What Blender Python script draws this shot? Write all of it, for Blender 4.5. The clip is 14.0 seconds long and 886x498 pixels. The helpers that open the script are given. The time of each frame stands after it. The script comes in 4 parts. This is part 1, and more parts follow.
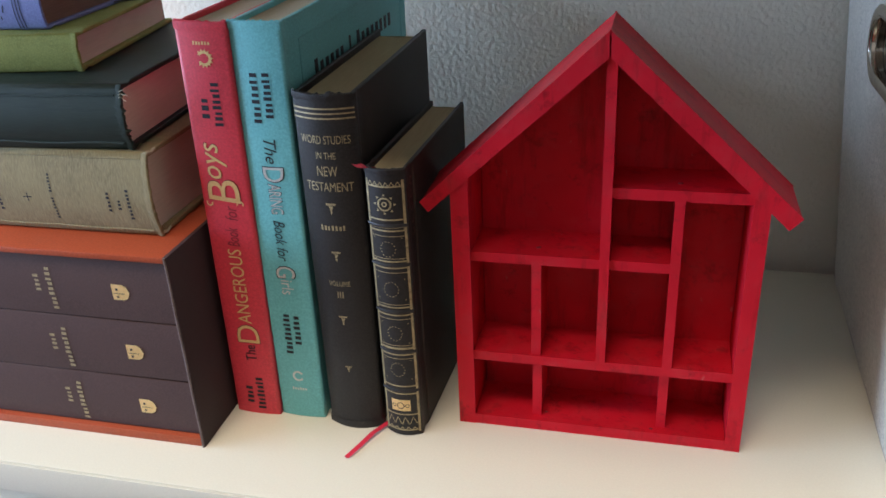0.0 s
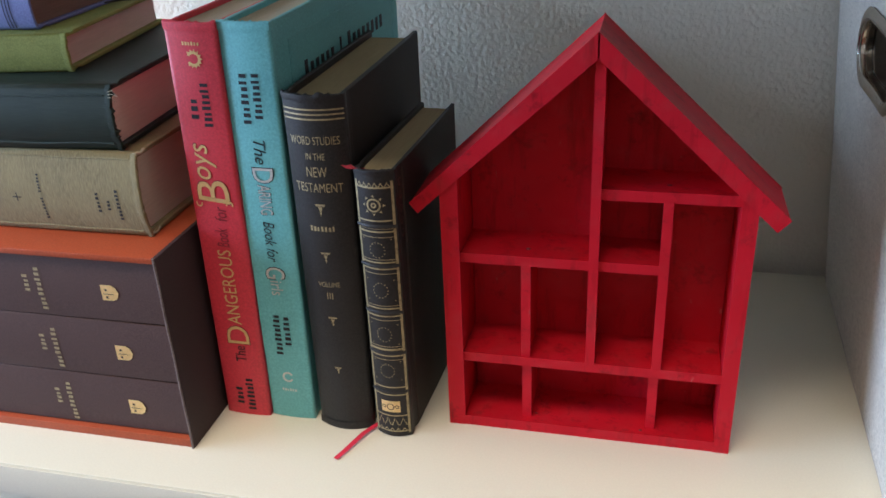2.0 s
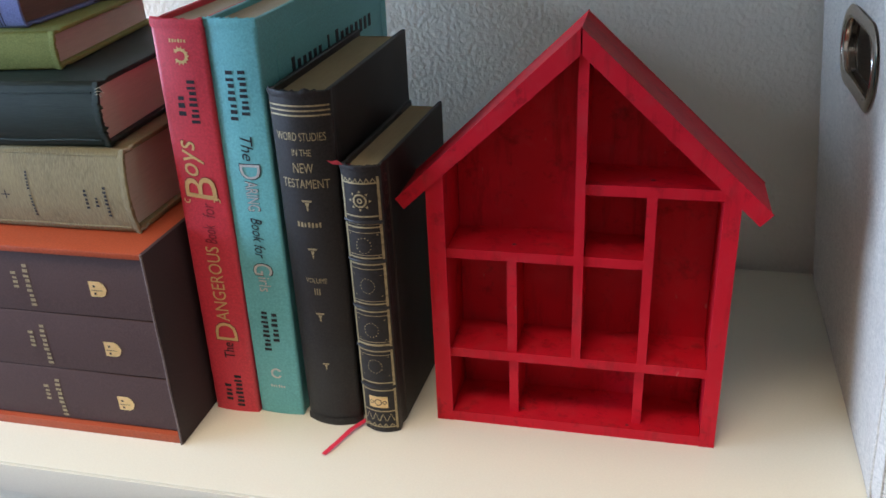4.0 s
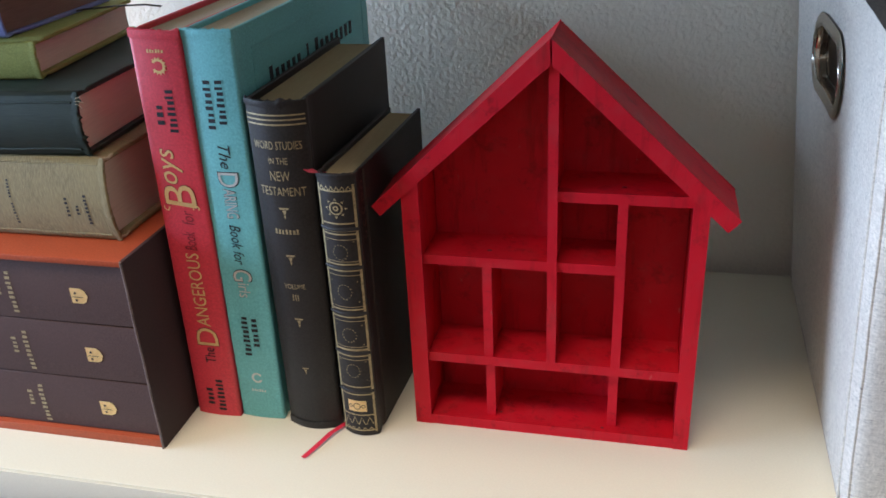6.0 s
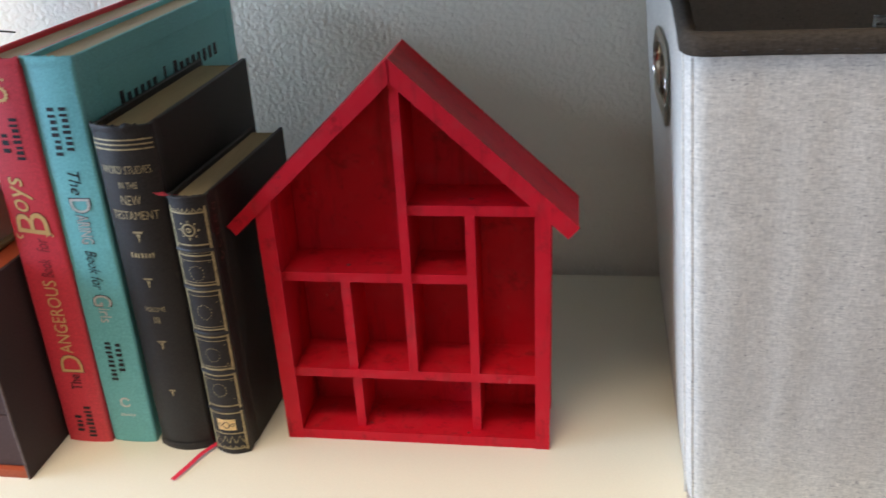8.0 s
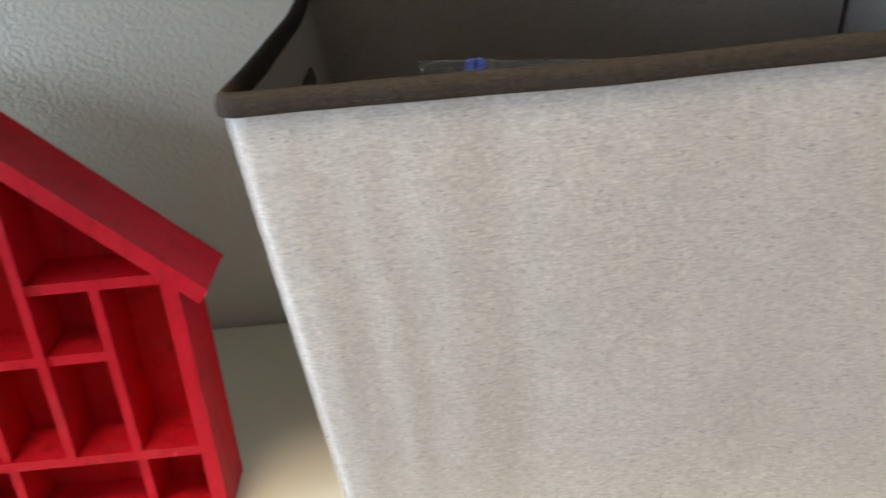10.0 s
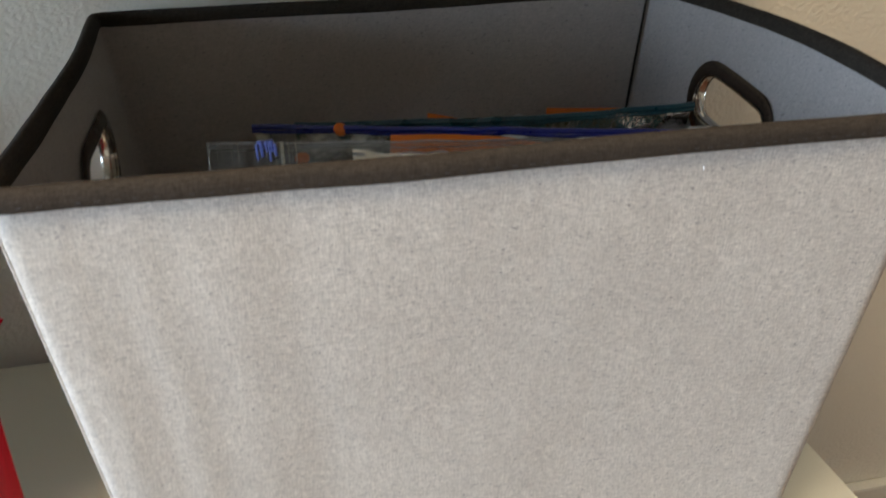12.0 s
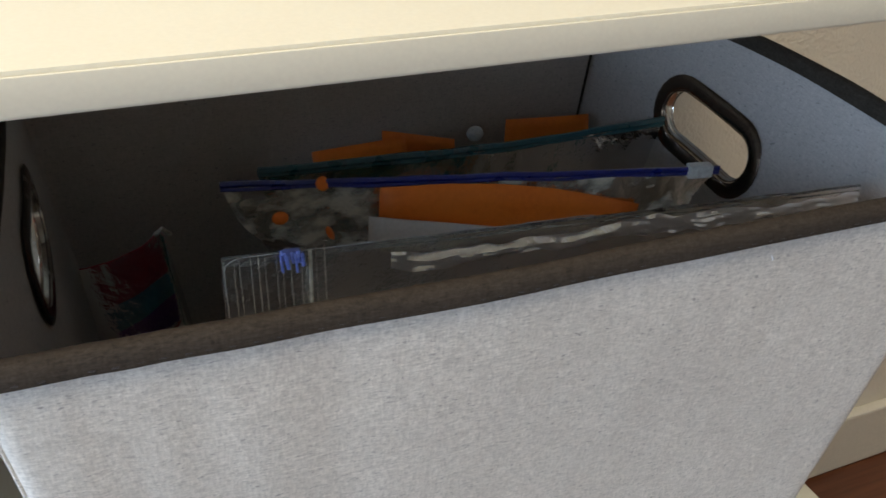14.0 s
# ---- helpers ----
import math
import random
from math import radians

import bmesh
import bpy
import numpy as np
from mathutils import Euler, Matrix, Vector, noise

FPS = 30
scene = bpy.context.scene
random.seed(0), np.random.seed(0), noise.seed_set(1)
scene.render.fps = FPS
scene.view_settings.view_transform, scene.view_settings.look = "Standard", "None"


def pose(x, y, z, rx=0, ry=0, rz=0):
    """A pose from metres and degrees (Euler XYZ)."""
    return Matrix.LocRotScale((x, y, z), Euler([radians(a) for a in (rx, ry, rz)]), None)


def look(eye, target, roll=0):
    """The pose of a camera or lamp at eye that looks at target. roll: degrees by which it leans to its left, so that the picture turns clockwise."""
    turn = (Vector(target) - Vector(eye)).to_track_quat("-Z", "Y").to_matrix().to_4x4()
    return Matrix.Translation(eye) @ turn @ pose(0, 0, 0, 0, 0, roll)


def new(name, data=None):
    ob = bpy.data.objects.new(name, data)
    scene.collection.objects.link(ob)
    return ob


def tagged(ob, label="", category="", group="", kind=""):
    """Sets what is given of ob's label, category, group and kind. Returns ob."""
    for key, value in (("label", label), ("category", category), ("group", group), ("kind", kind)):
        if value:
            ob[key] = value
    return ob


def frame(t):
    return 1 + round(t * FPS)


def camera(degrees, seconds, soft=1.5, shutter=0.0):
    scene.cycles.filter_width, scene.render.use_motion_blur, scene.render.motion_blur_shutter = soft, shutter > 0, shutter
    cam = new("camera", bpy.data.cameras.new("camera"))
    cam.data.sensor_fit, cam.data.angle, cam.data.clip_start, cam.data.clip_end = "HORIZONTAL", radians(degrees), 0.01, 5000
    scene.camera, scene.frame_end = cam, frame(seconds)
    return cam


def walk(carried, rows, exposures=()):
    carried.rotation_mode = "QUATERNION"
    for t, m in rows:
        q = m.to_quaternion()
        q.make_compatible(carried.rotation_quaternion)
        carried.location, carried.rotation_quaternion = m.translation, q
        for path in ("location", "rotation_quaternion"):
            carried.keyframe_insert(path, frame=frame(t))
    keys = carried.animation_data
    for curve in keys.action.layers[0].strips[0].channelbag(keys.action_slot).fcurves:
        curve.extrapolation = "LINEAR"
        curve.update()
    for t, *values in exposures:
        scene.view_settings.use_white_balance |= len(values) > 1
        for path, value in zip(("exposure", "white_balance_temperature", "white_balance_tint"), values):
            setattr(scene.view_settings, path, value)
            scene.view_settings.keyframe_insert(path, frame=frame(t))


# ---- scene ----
cam = camera(54.6, 14.0, 1.6, 0.5)
# seconds, eye, target, roll
PATH = [
    (0, (0.0017, 0.0038, 0.3322), (-0.1125, 0.4368, 0.1099), -2.93),
    (0.5, (0.0004, 0.0073, 0.3311), (-0.1130, 0.4402, 0.1081), -2.83),
    (1, (-0.0006, 0.0070, 0.3311), (-0.1153, 0.4396, 0.1082), -2.82),
    (1.5, (0.0009, 0.0071, 0.3320), (-0.1132, 0.4399, 0.1091), -2.87),
    (2, (0.0058, 0.0044, 0.3316), (-0.1068, 0.4384, 0.1103), -2.71),
    (2.5, (0.0098, -0.0005, 0.3312), (-0.1039, 0.4352, 0.1137), -2.79),
    (3, (0.0128, -0.0013, 0.3309), (-0.1008, 0.4343, 0.1133), -3.03),
    (3.5, (0.0128, 0.0012, 0.3275), (-0.0987, 0.4369, 0.1090), -2.75),
    (6, (0.0265, -0.0006, 0.3339), (-0.0839, 0.4350, 0.1148), -2.88),
    (6.5, (0.0350, -0.0006, 0.3345), (-0.0708, 0.4370, 0.1171), -2.87),
    (7, (0.0425, -0.0030, 0.3360), (-0.0553, 0.4363, 0.1182), -2.90),
    (9.5, (0.1561, 0.0135, 0.3401), (0.1395, 0.4676, 0.1315), -4.55),
    (10, (0.1933, 0.0214, 0.3409), (0.1996, 0.4763, 0.1334), -5.09),
    (10.5, (0.2216, 0.0209, 0.3463), (0.2577, 0.4717, 0.1329), -3.83),
    (11, (0.2302, 0.0227, 0.3505), (0.2864, 0.4635, 0.1212), -1.74),
    (11.5, (0.2356, 0.0230, 0.3599), (0.3056, 0.4604, 0.1282), -0.87),
    (12, (0.2155, 0.0406, 0.3843), (0.3144, 0.4736, 0.1548), -0.51),
    (12.5, (0.1925, 0.0798, 0.3970), (0.3396, 0.4933, 0.1574), 1.28),
    (13, (0.1819, 0.1174, 0.4000), (0.3426, 0.5101, 0.1356), 1.08),
    (13.5, (0.1775, 0.1283, 0.4216), (0.3505, 0.5140, 0.1545), 1.12),
    (14, (0.1630, 0.1330, 0.4233), (0.3392, 0.5177, 0.1568), 2.82),
]
walk(cam, [(t, look(eye, target, roll)) for t, eye, target, roll in PATH],
     [(0.0, -0.33, 6500, 16), (7.0, -0.27, 6600, 16), (9.5, 0.00, 7350, 15), (11.5, 0.05, 7250, 13), (12.0, 0.00, 7250, 13), (12.5, -0.46, 7250, 13), (13.5, -0.30, 7200, 13), (14.0, -0.30, 6700, 12)])

# ---- world, window light, added ceiling fill, exposure ----
world = bpy.data.worlds.new("sky")
scene.world = world
world.use_nodes = True
wn = world.node_tree.nodes
sky = wn.new("ShaderNodeTexSky")
sky.sky_type, sky.sun_disc = "NISHITA", False
sky.sun_elevation, sky.sun_rotation = radians(40), radians(200)
wn["Background"].inputs[1].default_value = 0.12
world.node_tree.links.new(sky.outputs[0], wn["Background"].inputs[0])


def area_lamp(name, eye, target, wide, high, watts, colour):
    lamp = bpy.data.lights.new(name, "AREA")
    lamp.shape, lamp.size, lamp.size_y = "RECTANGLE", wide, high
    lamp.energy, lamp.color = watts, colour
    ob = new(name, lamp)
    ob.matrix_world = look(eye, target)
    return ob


area_lamp("west_window_light", (-2.37, -0.33, 0.52), (0, -0.33, 0.52), 1.64, 1.34, 152, (0.485, 0.705, 1.0))
# Added warm fill from overhead; no ceiling opening or lamp is seen.
area_lamp("added_ceiling_fill", (-0.30, -0.30, 1.99), (-0.30, -0.30, 0), 0.70, 0.70, 38, (1.0, 0.865, 0.66))


# ---- materials ----
def nodes_of(name):
    m = bpy.data.materials.new(name)
    m.use_nodes = True
    t = m.node_tree
    return m, t, t.nodes["Principled BSDF"]


def coords(t, scale=(1, 1, 1)):
    c = t.nodes.new("ShaderNodeTexCoord")
    mp = t.nodes.new("ShaderNodeMapping")
    mp.inputs["Scale"].default_value = scale
    t.links.new(c.outputs["Object"], mp.inputs["Vector"])
    return mp.outputs[0]


def noise_of(t, size, detail=3.0, scale=(1, 1, 1), rough=0.55):
    """Noise with features of about that size in metres."""
    n = t.nodes.new("ShaderNodeTexNoise")
    n.inputs["Scale"].default_value = 1.0 / size
    n.inputs["Detail"].default_value = detail
    n.inputs["Roughness"].default_value = rough
    t.links.new(coords(t, scale), n.inputs["Vector"])
    return n.outputs[0]


def ramp(t, value, a, b, ca=(0, 0, 0, 1), cb=(1, 1, 1, 1)):
    r = t.nodes.new("ShaderNodeValToRGB")
    e = r.color_ramp.elements
    e[0].position, e[1].position, e[0].color, e[1].color = a, b, ca, cb
    t.links.new(value, r.inputs[0])
    return r.outputs[0]


def mix(t, fac, a, b, kind="MIX"):
    n = t.nodes.new("ShaderNodeMix")
    n.data_type, n.blend_type = "RGBA", kind
    for socket, v in ((n.inputs[0], fac), (n.inputs[6], a), (n.inputs[7], b)):
        if isinstance(v, bpy.types.NodeSocket):
            t.links.new(v, socket)
        elif isinstance(v, (int, float)):
            socket.default_value = v
        else:
            socket.default_value = (*v, 1)[:4]
    return n.outputs[2]


def bump(t, bsdf, value, strength, distance, before=None):
    n = t.nodes.new("ShaderNodeBump")
    n.inputs["Strength"].default_value, n.inputs["Distance"].default_value = strength, distance
    t.links.new(value, n.inputs["Height"])
    if before is not None:
        t.links.new(before, n.inputs["Normal"])
    t.links.new(n.outputs[0], bsdf.inputs["Normal"])
    return n.outputs[0]


def surface(name, dark, light, blotch, grain, rough, relief=0.3, depth=0.0004, metal=0.0, stretch=(1, 1, 1), wear=None, sheen=0.0):
    """Two colours mixed at two scales, uneven gloss and fine relief; wear: colour of worn spots."""
    m, t, b = nodes_of(name)
    big, fine = noise_of(t, blotch, 4), noise_of(t, grain, 3, stretch)
    c = mix(t, ramp(t, big, 0.3, 0.7), dark, light)
    c = mix(t, ramp(t, fine, 0.35, 0.75), c, tuple(min(1, v * (1.22 if max(light) < 0.7 else 1.04)) for v in light))
    if wear:
        spots = ramp(t, noise_of(t, blotch * 0.35, 6, rough=0.75), 0.66, 0.74)
        c = mix(t, spots, c, wear)
    t.links.new(c, b.inputs["Base Color"])
    r = t.nodes.new("ShaderNodeMapRange")
    r.inputs[3].default_value, r.inputs[4].default_value = max(0.05, rough - 0.1), min(1, rough + 0.1)
    t.links.new(big, r.inputs[0])
    t.links.new(r.outputs[0], b.inputs["Roughness"])
    b.inputs["Metallic"].default_value = metal
    b.inputs["Sheen Weight"].default_value = sheen
    if max(light) < 0.08:
        b.inputs["Specular IOR Level"].default_value = 0.25
    if relief:
        bump(t, b, fine, relief, depth)
    return m


def wall_paint(name, dark, light, peel):
    m, t, b = nodes_of(name)
    big = noise_of(t, 0.5, 3)
    t.links.new(mix(t, ramp(t, big, 0.3, 0.7), dark, light), b.inputs["Base Color"])
    b.inputs["Roughness"].default_value = 0.6
    v = t.nodes.new("ShaderNodeTexVoronoi")
    v.feature = "SMOOTH_F1"
    v.inputs["Scale"].default_value = 190
    t.links.new(coords(t), v.inputs["Vector"])
    blobs = ramp(t, noise_of(t, 0.0038, 2.0), 0.30, 0.70)
    first = bump(t, b, v.outputs[0], 0.25 * peel, 0.001)
    bump(t, b, blobs, 0.80 * peel, 0.0011, first)
    return m


def linen(name, dark, light, fleck, amount):
    """Woven cloth: crossing threads of uneven weight, slubs along the weft and scattered dark flecks."""
    m, t, b = nodes_of(name)
    weft = noise_of(t, 0.0021, 4, (0.55, 0.55, 2.2), 0.8)
    warp = noise_of(t, 0.0021, 4, (2.2, 2.2, 0.45), 0.8)
    c = mix(t, ramp(t, weft, 0.36, 0.64), dark, light)
    c = mix(t, 0.45, c, mix(t, ramp(t, warp, 0.36, 0.64), dark, light))
    c = mix(t, ramp(t, noise_of(t, 0.10, 3), 0.35, 0.7), c, mix(t, 0.22, c, dark))
    c = mix(t, ramp(t, noise_of(t, 0.011, 2, (1, 1, 0.7)), 0.38, 0.68), c, mix(t, 0.16, c, dark))
    for size, stretch, lo, hi, share in ((0.0017, (0.55, 0.55, 1.6), 0.655, 0.735, 0.75), (0.0030, (0.8, 0.8, 1.2), 0.745, 0.775, 1.0)):
        f = t.nodes.new("ShaderNodeMath")
        f.operation = "MULTIPLY"
        f.inputs[1].default_value = amount * share
        t.links.new(ramp(t, noise_of(t, size, 1.0, stretch), lo, hi), f.inputs[0])
        c = mix(t, f.outputs[0], c, fleck)
    t.links.new(c, b.inputs["Base Color"])
    b.inputs["Roughness"].default_value = 0.92
    b.inputs["Sheen Weight"].default_value = 0.12 if max(light) > 0.3 else 0.0
    b.inputs["Specular IOR Level"].default_value = 0.2
    first = bump(t, b, noise_of(t, 0.0010, 2, (1, 1, 2.2)), 0.45, 0.0003)
    bump(t, b, noise_of(t, 0.035, 2, (2.2, 2.2, 0.5)), 0.25, 0.0016, first)
    return m


def paper(name, dark, light, axis=0):
    """Page edges: fine lines across the block."""
    m, t, b = nodes_of(name)
    s = [1, 1, 1]
    s[axis] = 60
    lines = noise_of(t, 0.02, 2, tuple(s), 0.7)
    c = mix(t, ramp(t, lines, 0.25, 0.8), dark, light)
    c = mix(t, ramp(t, noise_of(t, 0.03, 4), 0.45, 0.8), c, mix(t, 0.4, c, dark))
    t.links.new(c, b.inputs["Base Color"])
    b.inputs["Roughness"].default_value = 0.85
    bump(t, b, lines, 0.35, 0.0003)
    return m


def plastic(name, tint, haze, gloss=0.08, lo=0.4, hi=0.75, milk_colour=(0.75, 0.75, 0.72), size=0.018, stretch=(1, 1, 1)):
    """Thin clear film: see-through, glossy at a slant, faintly milky."""
    m, t, b = nodes_of(name)
    t.nodes.remove(b)
    out = t.nodes["Material Output"]
    clear, shine, milk = t.nodes.new("ShaderNodeBsdfTransparent"), t.nodes.new("ShaderNodeBsdfGlossy"), t.nodes.new("ShaderNodeBsdfDiffuse")
    clear.inputs[0].default_value = (*tint, 1)
    milk.inputs[0].default_value = (*milk_colour, 1)
    shine.inputs["Roughness"].default_value = gloss
    f = t.nodes.new("ShaderNodeFresnel")
    f.inputs[0].default_value = 1.75
    n = t.nodes.new("ShaderNodeBump")
    n.inputs["Strength"].default_value, n.inputs["Distance"].default_value = 0.8, 0.002
    t.links.new(noise_of(t, 0.014, 5), n.inputs["Height"])
    for s in (shine, f, milk):
        t.links.new(n.outputs[0], s.inputs["Normal"])
    one, two = t.nodes.new("ShaderNodeMixShader"), t.nodes.new("ShaderNodeMixShader")
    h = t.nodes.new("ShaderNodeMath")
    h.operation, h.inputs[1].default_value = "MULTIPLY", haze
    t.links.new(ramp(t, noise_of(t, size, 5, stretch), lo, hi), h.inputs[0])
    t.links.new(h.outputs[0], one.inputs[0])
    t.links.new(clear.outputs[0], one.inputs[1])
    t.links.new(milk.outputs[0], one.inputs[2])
    t.links.new(f.outputs[0], two.inputs[0])
    t.links.new(one.outputs[0], two.inputs[1])
    t.links.new(shine.outputs[0], two.inputs[2])
    t.links.new(two.outputs[0], out.inputs[0])
    return m


def planks(name):
    m, t, b = nodes_of(name)
    grain = noise_of(t, 0.05, 5, (0.25, 4, 4))
    t.links.new(mix(t, ramp(t, grain, 0.3, 0.7), (0.085, 0.028, 0.012), (0.17, 0.062, 0.028)), b.inputs["Base Color"])
    b.inputs["Roughness"].default_value = 0.35
    bump(t, b, grain, 0.2, 0.0006)
    return m


def red_paint():
    """Brushed red paint: streaks of thinner coat, darker rubbed patches, pale nicks and a little dust."""
    m, t, b = nodes_of("red_paint")
    c = mix(t, ramp(t, noise_of(t, 0.035, 4), 0.3, 0.7), (0.52, 0.0086, 0.0195), (0.62, 0.0112, 0.0250))
    streak = noise_of(t, 0.011, 4, (1.0, 1.0, 0.16), 0.7)
    c = mix(t, ramp(t, streak, 0.54, 0.76), c, (0.31, 0.0066, 0.0105))
    c = mix(t, ramp(t, noise_of(t, 0.016, 6, rough=0.75), 0.56, 0.74), c, (0.22, 0.0058, 0.0090))
    c = mix(t, ramp(t, noise_of(t, 0.005, 3, (1, 1, 0.4)), 0.73, 0.78), c, (0.52, 0.09, 0.085))
    dust = t.nodes.new("ShaderNodeMath")
    dust.operation, dust.inputs[1].default_value = "MULTIPLY", 0.055
    t.links.new(ramp(t, noise_of(t, 0.011, 5), 0.5, 0.8), dust.inputs[0])
    c = mix(t, dust.outputs[0], c, (0.42, 0.30, 0.28))
    t.links.new(c, b.inputs["Base Color"])
    b.inputs["Roughness"].default_value = 0.48
    b.inputs["Specular IOR Level"].default_value = 0.17
    first = bump(t, b, noise_of(t, 0.004, 3, (1, 1, 0.22)), 0.28, 0.0004)
    bump(t, b, noise_of(t, 0.0011, 2), 0.15, 0.0002, first)
    return m


M_WALL = wall_paint("wall_paint", (0.735, 0.685, 0.58), (0.785, 0.735, 0.625), 0.60)
# Unseen room walls; tone picked for how much light they bounce back.
M_ROOM = wall_paint("room_bounce_paint", (0.46, 0.40, 0.315), (0.51, 0.445, 0.35), 0.6)
M_CEIL = wall_paint("ceiling_paint", (0.66, 0.63, 0.57), (0.71, 0.68, 0.62), 0.8)
M_TRIM = surface("trim_paint", (0.66, 0.62, 0.52), (0.72, 0.68, 0.58), 0.2, 0.004, 0.4, 0.1)
M_FLOOR = planks("floor_wood")
M_WHITE = surface("shelf_lacquer", (0.715, 0.675, 0.545), (0.73, 0.69, 0.56), 0.3, 0.0012, 0.22, 0.04, 0.0002)
M_RED = red_paint()
M_REDDARK = surface("dark_red_paint", (0.13, 0.006, 0.010), (0.19, 0.010, 0.014), 0.01, 0.001, 0.5, 0.3)
M_LINEN = linen("linen_cloth", (0.41, 0.378, 0.332), (0.83, 0.775, 0.685), (0.20, 0.185, 0.18), 0.62)
M_LINING = linen("lining_cloth", (0.375, 0.335, 0.310), (0.56, 0.51, 0.475), (0.10, 0.10, 0.11), 0.5)
M_BINDING = linen("binding_cloth", (0.020, 0.015, 0.011), (0.066, 0.052, 0.039), (0.03, 0.026, 0.022), 0.6)
M_SEAM = linen("seam_cloth", (0.60, 0.60, 0.60), (0.78, 0.78, 0.78), (0.4, 0.4, 0.4), 0.3)
M_CHROME = surface("dark_chrome", (0.46, 0.425, 0.37), (0.54, 0.50, 0.45), 0.02, 0.002, 0.16, 0.05, metal=1.0)
M_BRONZE = surface("bronze_lip", (0.09, 0.065, 0.05), (0.13, 0.10, 0.08), 0.02, 0.002, 0.25, 0.05, metal=0.9)
M_REDCLOTH = surface("red_book_cloth", (0.56, 0.028, 0.045), (0.64, 0.042, 0.062), 0.05, 0.0012, 0.5, 0.35, 0.0002)
M_TEALCLOTH = surface("teal_book_cloth", (0.115, 0.405, 0.415), (0.15, 0.475, 0.48), 0.05, 0.0012, 0.5, 0.35, 0.0002)
M_BLACKCLOTH = surface("black_book_cloth", (0.019, 0.017, 0.0155), (0.030, 0.027, 0.0245), 0.04, 0.0012, 0.45, 0.5, 0.0003, wear=(0.055, 0.046, 0.038))
M_LEATHER = surface("black_leather", (0.016, 0.0145, 0.014), (0.027, 0.023, 0.021), 0.03, 0.0016, 0.45, 0.6, 0.0004, wear=(0.06, 0.035, 0.022))
M_LEATHERWORN = surface("rubbed_leather", (0.030, 0.022, 0.018), (0.060, 0.042, 0.032), 0.01, 0.001, 0.5, 0.4, 0.0002)
M_BROWNLEATHER = surface("brown_leather", (0.055, 0.022, 0.014), (0.10, 0.045, 0.03), 0.012, 0.0015, 0.45, 0.6, 0.0004)
M_PLUM = surface("plum_cloth", (0.058, 0.031, 0.027), (0.078, 0.043, 0.038), 0.05, 0.001, 0.7, 0.5, 0.0002)
M_PLUMDARK = surface("plum_case_cloth", (0.033, 0.019, 0.020), (0.047, 0.028, 0.029), 0.05, 0.001, 0.65, 0.5, 0.0002)
M_PLUMWORN = surface("scuffed_plum_cloth", (0.07, 0.045, 0.042), (0.20, 0.15, 0.135), 0.006, 0.001, 0.8, 0.6, 0.0003)
M_ORANGE = surface("orange_case_paper", (0.33, 0.055, 0.018), (0.38, 0.068, 0.024), 0.06, 0.0012, 0.45, 0.25, 0.0002)
M_BEIGE = surface("worn_tan_cloth", (0.165, 0.130, 0.058), (0.255, 0.208, 0.104), 0.03, 0.0011, 0.8, 0.7, 0.0003, stretch=(0.25, 1, 1.6), wear=(0.33, 0.285, 0.18))
M_FRAY = surface("frayed_cloth", (0.33, 0.29, 0.19), (0.44, 0.39, 0.27), 0.006, 0.001, 0.9, 0.8, 0.0004)
M_GREEN = surface("dark_green_cloth", (0.010, 0.018, 0.013), (0.020, 0.032, 0.023), 0.03, 0.0012, 0.55, 0.6, 0.0003, stretch=(2.5, 1, 0.15), wear=(0.050, 0.058, 0.042))
M_LIME = surface("lime_cloth", (0.19, 0.21, 0.045), (0.27, 0.29, 0.08), 0.02, 0.001, 0.85, 0.7, 0.0003)
M_BLUE = surface("blue_cloth", (0.13, 0.16, 0.36), (0.18, 0.21, 0.44), 0.03, 0.001, 0.7, 0.6, 0.0003)
M_GOLD = surface("gilt", (0.66, 0.42, 0.15), (0.80, 0.55, 0.25), 0.004, 0.0008, 0.38, 0.3, 0.0002, metal=0.25)
M_GILT_OLD = surface("old_gilt", (0.12, 0.092, 0.05), (0.44, 0.345, 0.185), 0.0022, 0.0007, 0.45, 0.3, 0.0002, metal=0.3)
M_SILVER = surface("silver_foil", (0.50, 0.52, 0.50), (0.70, 0.72, 0.68), 0.003, 0.0008, 0.35, 0.2, 0.0002, metal=0.3)
M_BLACKINK = surface("black_ink", (0.015, 0.015, 0.018), (0.03, 0.03, 0.035), 0.006, 0.001, 0.5, 0.0)
M_FAINTINK = surface("worn_dark_ink", (0.13, 0.015, 0.02), (0.28, 0.02, 0.03), 0.002, 0.0008, 0.5, 0.0)
M_PAGES = paper("cream_pages", (0.46, 0.37, 0.24), (0.64, 0.53, 0.37), 0)
M_PAGES_TAN = paper("tan_pages", (0.56, 0.50, 0.39), (0.72, 0.65, 0.52), 0)
M_PAGES_GILT = paper("dulled_gilt_pages", (0.29, 0.22, 0.115), (0.42, 0.33, 0.18), 0)
M_PAGES_BROWN = paper("brown_pages", (0.13, 0.075, 0.055), (0.22, 0.13, 0.10), 0)
M_RIBBON = surface("red_ribbon", (0.55, 0.02, 0.05), (0.68, 0.035, 0.07), 0.01, 0.001, 0.45, 0.3, 0.0002)
M_DARKRIBBON = surface("dark_ribbon", (0.02, 0.018, 0.02), (0.035, 0.03, 0.032), 0.01, 0.001, 0.5, 0.3, 0.0002)
M_FILM = plastic("clear_film", (0.90, 0.92, 0.92), 0.24)
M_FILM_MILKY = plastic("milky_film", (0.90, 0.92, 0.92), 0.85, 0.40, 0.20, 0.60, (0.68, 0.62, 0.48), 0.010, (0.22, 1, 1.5))
